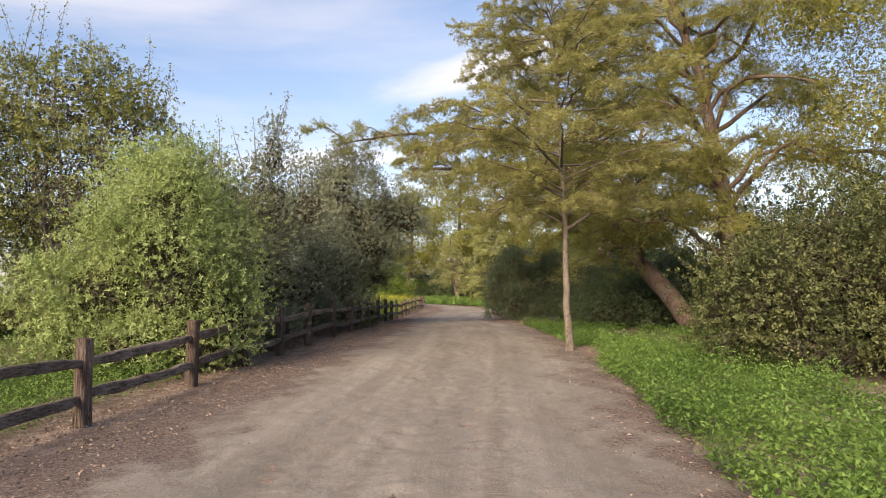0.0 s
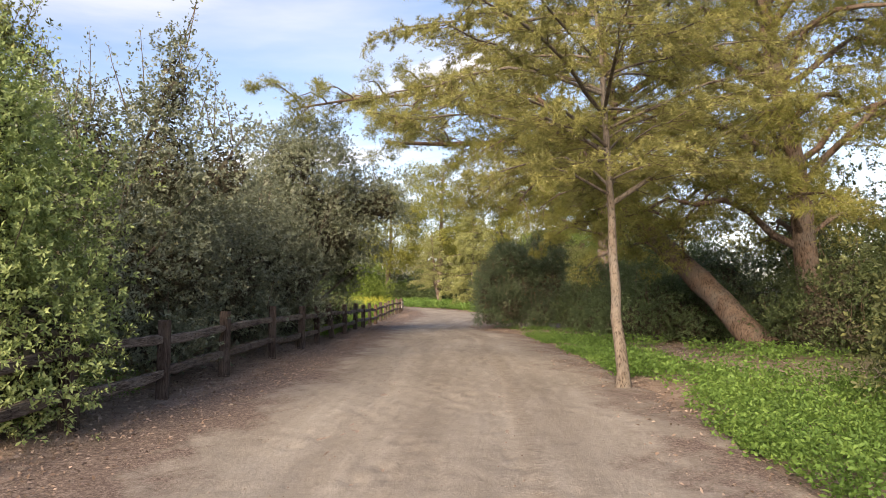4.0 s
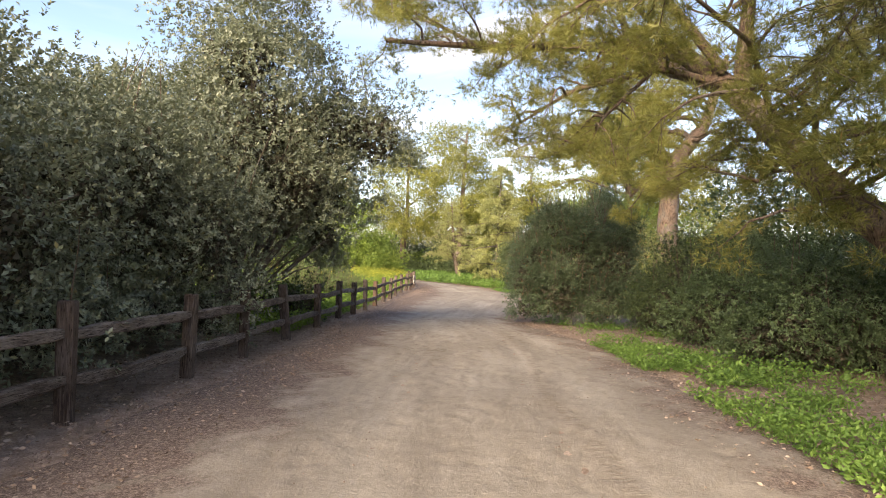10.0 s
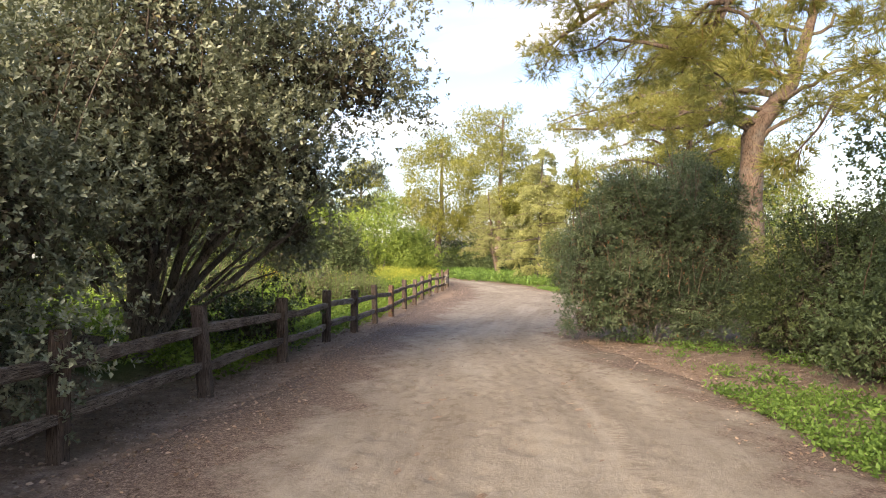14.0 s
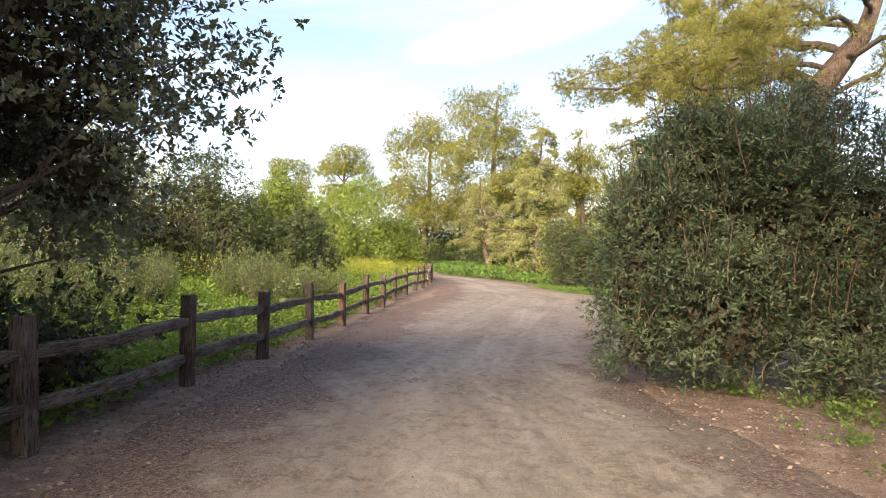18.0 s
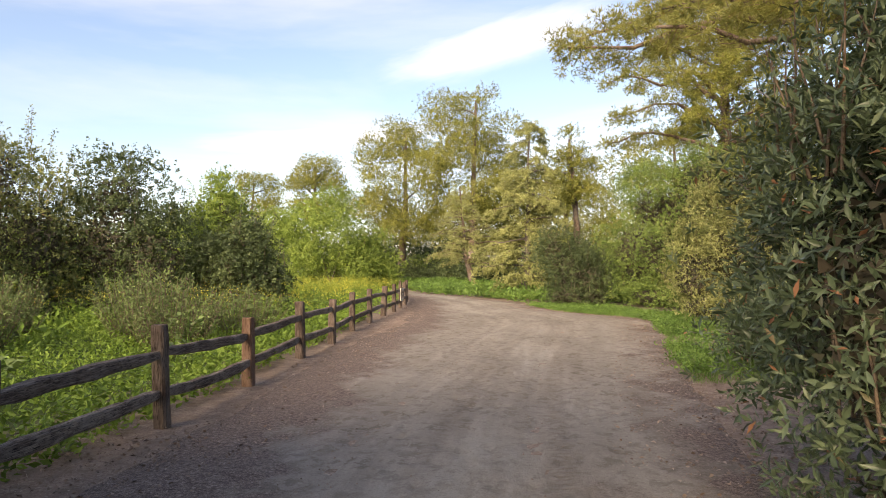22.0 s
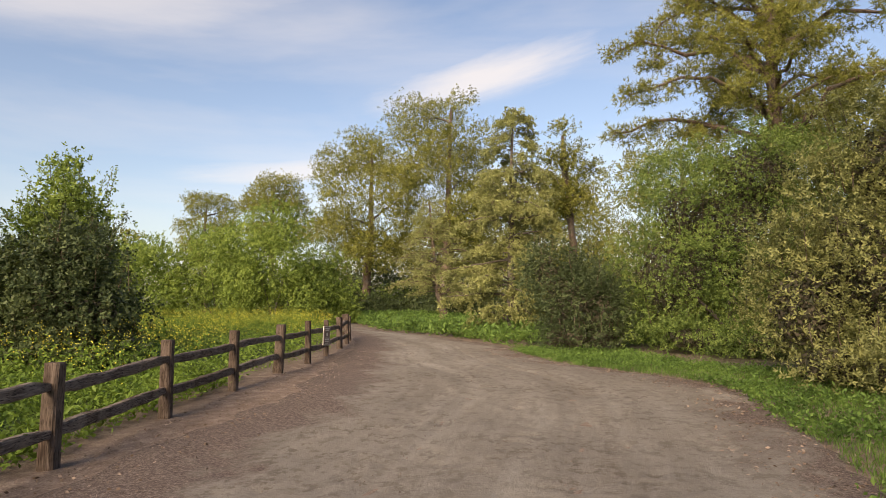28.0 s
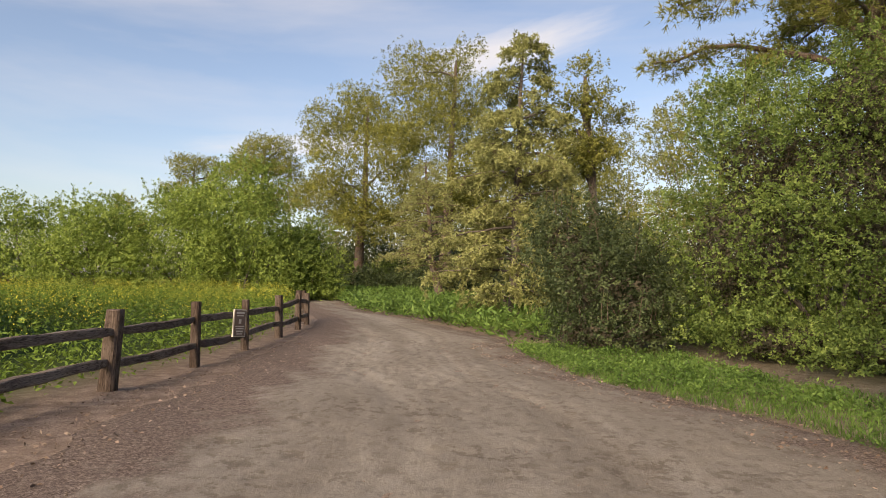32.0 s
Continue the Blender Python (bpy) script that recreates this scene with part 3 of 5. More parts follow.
def shoots_mesh(name, starts, ends, leaf, wide, r, gap=0.035, spread=0.05):
    """Leafy upright shoots: leaves set all round thin stems."""
    bases, ways = [], []
    for a, b in zip(starts, ends):
        n = max(6, int(np.linalg.norm(np.subtract(b, a)) / (gap * 1.5)))
        line = curve_line(a, b, n, 0.0, 0.012, int(r.integers(1e6)))
        t = unit(np.gradient(line, axis=0))
        side = unit(np.cross(t, r.normal(size=(n, 3))))
        bases.append(np.repeat(line, 3, 0) + r.normal(size=(3 * n, 3)) * spread)
        ways.append(unit(np.repeat(side, 3, 0) * 0.6 + np.repeat(t, 3, 0) * 0.7 + r.normal(size=(3 * n, 3)) * 0.6))
    base, way = np.concatenate(bases), np.concatenate(ways)
    return fast_mesh(name, *leaves(base, way, leaf * 1.25 * r.uniform(0.6, 1.25, len(base)), wide, r))


def shrub(name, label, category, at, lobes, mat, clumps, per=22, leaf=0.07, wide=0.42, clump=0.2, inner=0.3, rough=0.22, stems=5, stem_r=0.045, stem_mat=None, shoots=0, shoot_len=1.2, seed=1, upward=0.35, droop=0.0, group="", skirt=True, far=False, knobs=9, branchlets=0, hollow=False):
    """A shrub: stems that rise from its foot into its lobes, a crown of leaves, and leafy shoots over the top."""
    r = np.random.default_rng(seed)
    x, y = at
    ob = thing(name, label, category, (x, y, float(ground_z(x, y)) - 0.03), group)
    if skirt:
        L = np.asarray(lobes, float)
        low = L[L[:, 2] - L[:, 5] < 0.9]
        if len(low):
            mx, sx = low[:, 0].mean(), (low[:, 0] + low[:, 3]).max() - low[:, 0].mean()
            my, sy = low[:, 1].mean(), (low[:, 1] + low[:, 4]).max() - low[:, 1].mean()
            lobes = list(lobes) + [(mx + math.cos(a) * sx * 0.58, my + math.sin(a) * sy * 0.58, 0.45, 0.3 * sx + 0.15, 0.3 * sy + 0.15, 0.5) for a in np.arange(7) * 0.9 + seed]
    L = np.asarray(lobes, float)
    for i in range(stems):
        tip = L[i % len(L)]
        a = np.array([r.normal() * 0.12, r.normal() * 0.12, -0.05])
        b = tip[:3] + r.normal(size=3) * tip[3:] * 0.25 + [0, 0, tip[5] * 0.45]
        line = curve_line(a, b, 9, 0.12, 0.05, int(r.integers(1e6)))
        part("stem", fast_mesh("stem", *tube(line, np.linspace(stem_r, stem_r * 0.3, 9), 7, 0.08, i)), stem_mat or M_BARK_GREY, ob)
    if knobs:
        # smaller masses bulging from each lobe
        extra = []
        for l in L[L[:, 3] > 0.65]:
            d = unit(r.normal(size=(knobs, 3)) + [0, 0, 0.25])
            for q in d:
                s = r.uniform(0.28, 0.5)
                extra.append((*(l[:3] + q * l[3:] * 0.82), *(l[3:] * s)))
        lobes = [(*l[:3], *(l[3:] * (0.72 if l[3] > 0.65 else 1.0))) for l in L] + extra
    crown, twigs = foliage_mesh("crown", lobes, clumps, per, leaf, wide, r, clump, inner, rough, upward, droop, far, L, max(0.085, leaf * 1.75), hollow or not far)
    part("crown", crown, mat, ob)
    # dark inner layer: the shade of the hollows put in as colour
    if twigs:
        part("inner_growth", twigs, M_HOLLOW_SHADE, ob, "dark twig-coloured layer that stands in for shade in the crown's hollows", "stuff")
    if branchlets:
        q = np.random.default_rng(seed + 500)
        tips, _ = on_lobes(lobes, branchlets, q, rough=rough)
        for i, tip in enumerate(tips[:branchlets]):
            root = np.array([tip[0] * 0.35, tip[1] * 0.35, max(0.15, tip[2] * 0.45)]) + q.normal(size=3) * 0.08
            piece = tube(curve_line(root, tip, 8, 0.06, 0.035, int(q.integers(1e6))), np.linspace(stem_r * 0.42, 0.005, 8), 5, 0.06, i)
            part("branch", fast_mesh("branch", *piece), stem_mat or M_BARK_GREY, ob)
    if shoots:
        k = r.integers(0, len(L), shoots)
        ang, rad = r.uniform(0, 2 * np.pi, shoots), np.sqrt(r.uniform(0, 0.6, shoots))
        foot = L[k, :3] + np.stack([np.cos(ang) * rad * L[k, 3], np.sin(ang) * rad * L[k, 4], 0.6 * L[k, 5]], 1)
        tip = foot + np.stack([np.cos(ang) * rad * 0.7, np.sin(ang) * rad * 0.7, np.ones(shoots)], 1) * (L[k, 5] * 0.35)[:, None] + unit(r.normal(size=(shoots, 3)) * [0.35, 0.35, 0.1] + [0, 0, 1]) * shoot_len * r.uniform(0.3, 1.0, (shoots, 1))
        part("shoot", shoots_mesh("shoot", foot, tip, leaf, wide, r), mat, ob, kind="stuff")
        bare = [tube(curve_line(a, b, 5, 0, 0.01, i), np.linspace(0.012, 0.004, 5), 4) for i, (a, b) in enumerate(zip(foot, tip))]
        part("twig", fast_mesh("twig", *joined(bare)), M_TWIG, ob, kind="stuff")
    return ob


def limb_set(limbs, r, reach=0.9, every=0.35, fall=0.0, flatness=0.5):
    """Side branches off each limb: lists of lines, root radius first."""
    subs = []
    for line, rad in limbs:
        seg = np.linalg.norm(np.diff(line, axis=0), axis=1)
        cum = np.r_[0, np.cumsum(seg)]
        total = cum[-1]
        for s in np.arange(total * 0.22, total, every):
            s = min(total, s + r.uniform(-0.15, 0.15))
            p = np.array([np.interp(s, cum, line[:, k]) for k in range(3)])
            i = min(len(line) - 2, int(np.searchsorted(cum, s)) - 1 if s > 0 else 0)
            t = unit(line[i + 1] - line[i])
            side = unit(np.cross(t, [0, 0, 1.0]) * r.choice([-1, 1]) + r.normal(size=3) * flatness)
            ln = reach * r.uniform(0.5, 1.15) * (1.15 - 0.75 * s / total)
            end = p + unit(side * 0.8 + t * 0.75) * ln + [0, 0, -fall * ln]
            subs.append((curve_line(p, end, 5, -0.04 * ln, 0.03 * ln, int(r.integers(1e6))), float(np.clip(rad * 0.2, 0.005, 0.011))))
        subs.append((line[-2:], float(np.clip(rad * 0.25, 0.005, 0.02))))
    return subs


def conifer(name, label, category, at, trunk, trunk_r, limbs, mat, bark_mat, seed=1, reach=0.9, every=0.35, tuft_gap=0.06, tuft=9, needle=0.13, needle_w=0.007, spread=0.8, fall=0.0, flatness=0.5, tilt_up=0.25, group="", scatter=0.05, z=None, clump=0.0, per_clump=28):
    """A conifer: a trunk line, limbs (line, root radius), side branches and needle tufts."""
    r = np.random.default_rng(seed)
    x, y = at
    ob = thing(name, label, category, (x, y, float(ground_z(x, y)) - 0.05 if z is None else z), group)
    part("trunk", fast_mesh("trunk", *tube(trunk, trunk_r, 14, 0.05, seed)), bark_mat, ob)
    for i, (line, rad) in enumerate(limbs):
        if rad > 0.012:
            part("limb", fast_mesh("limb", *tube(line, np.linspace(rad, rad * 0.22, len(line)), 7, 0.06, i)), bark_mat, ob)
    subs = limb_set(limbs, r, reach, every, fall, flatness)
    part("twig", fast_mesh("twig", *joined([tube(s, np.linspace(w, 0.003, len(s)), 4) for s, w in subs])), M_TWIG, ob, kind="stuff")
    bases, ways = [], []
    for s, w in subs:
        ln = float(np.linalg.norm(s[-1] - s[0]))
        if clump:
            # needle tufts gathered into a rounded mass about the twig's end
            d = unit(r.normal(size=(per_clump, 3)))
            d[:, 2] = np.where(d[:, 2] < 0, d[:, 2] * 0.6, d[:, 2])
            q = s[-1] + (s[0] - s[-1]) * r.uniform(0, 0.35, (per_clump, 1)) + d * clump * r.uniform(0.5, 1.25) * r.uniform(0.25, 1.0, (per_clump, 1)) * [1.1, 1.1, 0.75]
            bases.append(q)
            ways.append(unit(d * 0.8 + unit(s[-1] - s[0]) * 0.35 + [0, 0, tilt_up]))
            continue
        n = max(3, int(ln / tuft_gap))
        u = r.uniform(0.15, 1.0, n)
        q = np.stack([np.interp(u, np.linspace(0, 1, len(s)), s[:, k]) for k in range(3)], 1)
        bases.append(q + r.normal(size=(n, 3)) * scatter * (0.4 + ln))
        ways.append(unit(unit(s[-1] - s[0]) * 0.8 + r.normal(size=(n, 3)) * 0.45 + [0, 0, tilt_up]))
    part("needles", fast_mesh("needles", *needles(np.concatenate(bases), np.concatenate(ways), tuft, needle, needle_w, r, spread)), mat, ob)
    return ob


def whorls(trunk, heights, lengths, r, rise=0.0, radius=0.05, per=4, sag=0.0, jitter=0.05, lean=(0, 0)):
    """Limbs in uneven rings round a trunk line."""
    limbs = []
    tz = trunk[:, 2]
    for h, ln in zip(heights, lengths):
        a0 = r.uniform(0, 2 * np.pi)
        for j in range(per):
            a = a0 + 2 * np.pi * j / per + r.normal() * 0.3
            z = h + r.normal() * 0.15
            p = np.array([np.interp(z, tz, trunk[:, k]) for k in range(3)])
            l = ln * r.uniform(0.65, 1.15)
            end = p + [math.cos(a) * l + lean[0] * l, math.sin(a) * l + lean[1] * l, rise * l + r.normal() * 0.1 * l]
            limbs.append((curve_line(p, end, 8, sag * l, jitter * l / 3, int(r.integers(1e6))), max(0.014, radius * l / max(lengths))))
    return limbs


def lobe_cloud(centre, radii, count, size, r, low=-0.6):
    """Lobes strewn through an ellipsoid, for crowns with gaps."""
    d = unit(r.normal(size=(count, 3)))
    d[:, 2] = np.maximum(d[:, 2], low)
    p = np.asarray(centre) + d * np.asarray(radii) * r.uniform(0.35, 1.0, (count, 1)) ** 0.6
    s = size * r.uniform(0.6, 1.3, (count, 1)) * np.array([[1.15, 1.15, 0.8]])
    return np.concatenate([p, s], 1)

# ---- split-rail fence ----
POST_Y = (-6.0, -3.4, -0.9, 1.7, 4.2, 6.66, 9.25, 11.25, 13.1, 15.1, 17.62, 19.9, 22.0, 24.6, 27.25, 29.7, 32.0, 34.37, 36.85, 39.56, 42.15, 44.55, 46.9, 49.4, 51.75, 54.2, 56.8, 59.2, 61.2, 62.3)
POST_LEAN = {24.6: (-0.13, 0.02), 13.1: (0.0, 0.02), 42.15: (0.03, 0.0), 49.4: (0.05, 0.02), 34.37: (-0.04, 0.0)}


def block(sections, rough, r):
    """A four-sided timber through sections (centre, half width, half height, axes), with hewn edges."""
    co = []
    for c, w, h, a, b in sections:
        c, a, b = np.array(c), np.array(a), np.array(b)
        for su, sv in ((-1, -0.72), (-0.72, -1), (0.72, -1), (1, -0.72), (1, 0.72), (0.72, 1), (-0.72, 1), (-1, 0.72)):
            co.append(c + a * su * w * (1 + r.normal() * rough) + b * sv * h * (1 + r.normal() * rough))
    n = len(sections)
    bm = bmesh.new()
    vs = [bm.verts.new(v) for v in co]
    for i in range(n - 1):
        for j in range(8):
            k = (j + 1) % 8
            bm.faces.new((vs[i * 8 + j], vs[i * 8 + k], vs[i * 8 + 8 + k], vs[i * 8 + 8 + j]))
    bm.faces.new(vs[:8][::-1])
    bm.faces.new(vs[-8:])
    for f in bm.faces:
        f.smooth = False
    bmesh.ops.recalc_face_normals(bm, faces=bm.faces)
    return bm


def build_fence():
    r = np.random.default_rng(11)
    ob = thing("split_rail_fence", "weathered dark brown two-rail timber fence along the dirt path", "fence")
    feet, tops = [], []
    for y in POST_Y:
        x = float(along(FENCE_X, y)) if y < 56 else {56.8: -7.5, 59.2: -7.85, 61.2: -8.25, 62.3: -8.75}[y]
        z = float(ground_z(x, y))
        lean = POST_LEAN.get(y, (r.normal() * 0.012, r.normal() * 0.012))
        h = 1.0 + r.normal() * 0.025
        w = 0.077 + r.normal() * 0.006
        foot, tip = np.array([x, y, z - 0.08]), np.array([x + lean[0], y + lean[1], z + h])
        spin = r.normal() * 0.12
        a, b = (math.cos(spin), math.sin(spin), 0), (-math.sin(spin), math.cos(spin), 0)
        secs = [(foot + (tip - foot) * u, w * (1 - 0.06 * u) * (0.93 if u == 1 else 1), w * 0.9 * (0.93 if u == 1 else 1), a, b) for u in (0, 0.12, 0.35, 0.6, 0.85, 0.985, 1)]
        part("post", block(secs, 0.035, r), M_NEW_TIMBER if y == 36.85 else M_TIMBER, ob, "paler reddish replacement post" if y == 36.85 else "")
        feet.append(foot)
        tops.append(tip)
    for i in range(len(POST_Y) - 1):
        for level in (0.34, 0.735):
            ends = []
            for k, out in ((i, 1), (i + 1, -1)):
                u = (level + 0.08 + r.normal() * 0.012) / 1.08
                ends.append(feet[k] + (tops[k] - feet[k]) * u)
            d = unit(ends[1] - ends[0])
            side = unit(np.cross(d, [0, 0, 1.0]))
            upv = np.cross(side, d)
            n, bow, twist = 9, r.normal() * 0.02 - 0.01, r.normal() * 0.1
            secs = []
            for q in range(n):
                u = q / (n - 1)
                c = ends[0] * (1 - u) + ends[1] * u + upv * (bow * 4 * u * (1 - u) + r.normal() * 0.004) + side * (r.normal() * 0.005 + (0.02 if (i + (level > 0.5)) % 2 else -0.02) * (0 if 0 < q < n - 1 else 1))
                thin = 0.62 if q in (0, n - 1) else 1.0
                ca, sa = math.cos(twist * (u - 0.5)), math.sin(twist * (u - 0.5))
                secs.append((c, (0.046 + r.normal() * 0.004) * thin, (0.057 + r.normal() * 0.004) * thin, side * ca + upv * sa, upv * ca - side * sa))
            part("rail", block(secs, 0.05, r), M_RAIL, ob)
    return ob


build_fence()

# ---- shrubs and trees beside the way ----


def tall_trunk(points, n=16, jitter=0.03, seed=1):
    """A smooth trunk line through a few points."""
    p = np.asarray(points, float)
    u = np.linspace(0, len(p) - 1, n)
    i = np.clip(u.astype(int), 0, len(p) - 2)
    f = (u - i)[:, None]
    f = f * 0.5 + (f * f * (3 - 2 * f)) * 0.5
    line = p[i] * (1 - f) + p[i + 1] * f
    r = np.random.default_rng(seed)
    return line + np.r_[[[0, 0, 0]], np.cumsum(r.normal(size=(n - 1, 3)) * jitter * 0.5, 0)] * [1, 1, 0]


# bright feathery shrub that spills over the fence
shrub("shrub", "bright green feathery shrub spilling over the timber fence", "shrub", (-6.1, 10.9),
      [(0, 0, 2.3, 1.5, 1.5, 1.5), (0.45, -0.1, 1.3, 1.1, 1.3, 1.2), (-0.9, -0.1, 1.3, 1.1, 1.3, 1.2), (0.2, 0.3, 3.3, 0.8, 0.8, 0.75), (1.0, 0.1, 0.9, 0.7, 0.9, 0.85), (-1.5, 0, 0.7, 0.6, 0.8, 0.6)],
      M_BRIGHT, 5200, 36, 0.044, 0.4, 0.2, 0.55, 0.25, 6, 0.04, shoots=26, shoot_len=0.6, seed=21, droop=0.25)
# tall brownish-green shrub behind it
shrub("tall_shrub", "tall brownish-green shrub with many upright leafy shoots", "shrub", (-11.2, 15.6),
      [(0, 0, 3.6, 2.6, 2.2, 2.6), (1.5, -0.3, 4.6, 1.5, 1.4, 1.8), (-2.4, 0.3, 3.6, 2.0, 2.0, 2.6), (2.2, 0, 2.4, 1.6, 1.6, 2.0), (0, -0.2, 5.9, 1.5, 1.3, 1.4), (-3.4, -0.5, 2.0, 1.8, 1.8, 2.0), (-2.2, 0, 5.6, 1.5, 1.4, 1.5)],
      M_OLIVE, 6800, 22, 0.055, 0.5, 0.22, 0.35, 0.25, 7, 0.06, shoots=110, shoot_len=1.2, seed=22, far=True, hollow=True)
shrub("tall_shrub", "dark green shrub in the shade behind the meadow weeds", "shrub", (-16.5, 13.0),
      [(0, 0, 2.6, 3.2, 2.8, 2.6), (1.8, 1.0, 4.0, 2.0, 2.0, 2.0), (-2.5, 0, 3.0, 2.5, 2.5, 3.0)], M_OLIVE, 1500, 20, 0.08, 0.5, 0.28, 0.35, 0.25, 5, 0.06, shoots=30, shoot_len=1.2, seed=23, far=True)
# dark holly-leaved shrubs along the fence
shrub("holly_shrub", "dark grey-green holly-leaved shrub with open upright shoots behind the fence", "shrub", (-6.9, 14.6),
      [(0, 0, 1.8, 1.6, 1.5, 1.8), (0.9, -0.4, 1.3, 1.1, 1.2, 1.2), (-1.4, 0.1, 2.3, 1.4, 1.3, 1.9), (1.3, 0.1, 3.3, 0.75, 0.7, 1.3), (1.4, 0.1, 4.5, 0.4, 0.4, 0.9), (2.2, 0.3, 3.2, 0.6, 0.6, 0.8), (0.2, -0.2, 3.4, 0.8, 0.8, 1.0), (1.1, 0.8, 1.6, 1.0, 1.1, 1.4)],
      M_OAK, 4300, 36, 0.044, 0.5, 0.2, 0.3, 0.28, 7, 0.045, shoots=60, shoot_len=1.1, seed=24)
shrub("holly_shrub", "dark grey-green holly-leaved shrub leaning over the timber fence", "shrub", (-7.1, 18.2),
      [(0, 0, 1.7, 1.7, 1.7, 1.7), (1.3, -0.6, 1.3, 1.1, 1.2, 1.2), (0.9, 1.0, 1.7, 1.2, 1.2, 1.5), (-1.2, 0, 2.1, 1.5, 1.5, 1.6), (0.1, -0.3, 2.7, 1.1, 1.1, 1.0)],
      M_OAK, 4000, 36, 0.044, 0.5, 0.2, 0.3, 0.26, 7, 0.045, shoots=34, shoot_len=0.9, seed=25)
shrub("holly_shrub", "dark green holly-leaved shrub brushing the timber fence", "shrub", (-7.0, 21.6),
      [(0, 0, 1.9, 1.5, 1.6, 1.7), (1.1, 0.4, 1.6, 1.0, 1.2, 1.3), (-1.2, 0.3, 1.9, 1.4, 1.4, 1.6), (0.5, -0.6, 2.7, 1.1, 1.0, 1.0)],
      M_OAK, 3400, 36, 0.044, 0.5, 0.2, 0.3, 0.26, 6, 0.045, shoots=24, shoot_len=0.8, seed=26)
# the spreading tree with its trunk behind the fence
holly = shrub("holly_tree", "spreading dark holly-leaved tree behind the timber fence", "tree", (-7.3, 26.3),
      [(0, 0, 4.3, 2.6, 2.4, 2.0), (2.0, 0.2, 4.2, 1.5, 1.6, 1.3), (3.0, 0.6, 4.3, 1.15, 1.3, 1.1), (1.6, 1.3, 2.9, 1.2, 1.3, 1.0), (0.6, 1.8, 2.5, 1.3, 1.2, 0.9), (1.6, -1.0, 3.0, 1.3, 1.2, 1.0), (-2.4, -0.3, 3.6, 1.9, 1.9, 1.7), (0.5, -1.9, 3.4, 1.7, 1.5, 1.5), (-0.6, -2.6, 2.2, 1.6, 1.4, 1.2), (0, 1.6, 4.0, 1.9, 1.7, 1.6), (0.2, -0.4, 5.7, 1.7, 1.6, 1.2), (-2.6, -1.8, 1.9, 1.6, 1.5, 1.3), (0.5, -1.0, 2.7, 1.5, 1.2, 0.9), (-1.5, -1.4, 2.9, 1.5, 1.4, 1.2), (1.2, 0.4, 3.0, 1.2, 1.2, 0.9), (1.6, 1.7, 2.0, 0.7, 0.8, 0.7)],
      M_OAK, 8600, 36, 0.05, 0.5, 0.2, 0.4, 0.28, 6, 0.085, shoots=26, shoot_len=0.7, seed=27, branchlets=50)
bole = curve_line((0, 0, -0.1), (-0.15, 0.1, 1.7), 8, 0.05, 0.03, 9)
part("trunk", fast_mesh("trunk", *tube(bole, np.interp(np.linspace(0, 1, 8), [0, 0.2, 1], [0.34, 0.24, 0.17]), 12, 0.06, 9)), M_BARK_GREY, holly)
for i, (x, y, z) in enumerate(((1.8, 0.2, 3.6), (-1.6, -0.5, 3.4), (0.6, 1.5, 3.8), (0.8, -1.4, 3.3), (-0.4, 0.3, 5.0))):
    part("limb", fast_mesh("limb", *tube(curve_line((-0.1, 0.05, 1.2 + 0.08 * i), (x, y, z), 9, 0.15, 0.07, 40 + i), np.linspace(0.13, 0.04, 9), 8, 0.07, i)), M_BARK_GREY, holly)
shrub("holly_shrub", "low dark shrub at the holly tree's foot", "shrub", (-6.3, 28.2),
      [(0, 0, 0.55, 0.75, 0.9, 0.6), (-0.6, 0.6, 0.5, 0.7, 0.8, 0.55), (-1.4, -0.3, 0.5, 0.8, 0.8, 0.6)], M_DARK, 260, 20, 0.06, 0.5, 0.16, 0.2, 0.3, 4, 0.02, shoots=16, shoot_len=0.5, seed=28)

# right side
shrub("shrub", "rounded grey-green shrub lit on top, dark beneath, beside the weeds", "shrub", (5.0, 11.2),
      [(0, 0, 1.5, 1.7, 1.6, 1.5), (-1.0, 0.3, 1.1, 1.1, 1.2, 1.1), (1.2, -0.6, 1.2, 1.4, 1.3, 1.2), (0.6, 0.2, 2.3, 1.1, 1.1, 0.8), (2.4, 0, 1.4, 1.5, 1.5, 1.4)],
      M_SHADE_OLIVE, 3200, 34, 0.05, 0.5, 0.19, 0.3, 0.25, 6, 0.04, shoots=34, shoot_len=0.5, seed=31)
for k, (x, y, h, s) in enumerate(((6.6, 25.5, 2.6, 32), (4.3, 24.2, 1.9, 33), (4.1, 27.2, 2.15, 34), (7.5, 20.5, 2.4, 35), (9.5, 17.5, 4.4, 38), (3.7, 29.8, 2.3, 37))):
    shrub("shrub", "dense dark green shrub under the pines beside the path", "shrub", (x, y),
          [(0, 0, h * 0.5, 1.5, 1.4, h * 0.5), (-0.8, -0.7, h * 0.36, 1.0, 1.0, h * 0.36), (1.1, 0.2, h * 0.42, 1.2, 1.2, h * 0.45), (0.2, 0.6, h * 0.75, 1.0, 1.0, h * 0.3)],
          (M_TOYON, M_FEATHER, M_FEATHER, M_DARK, M_OLIVE, M_DARK)[k], 1800, 34, 0.048, 0.45, 0.18, 0.35, 0.28, 5, 0.04, shoots=30, shoot_len=0.55, seed=s, group="shrubs under the pines")
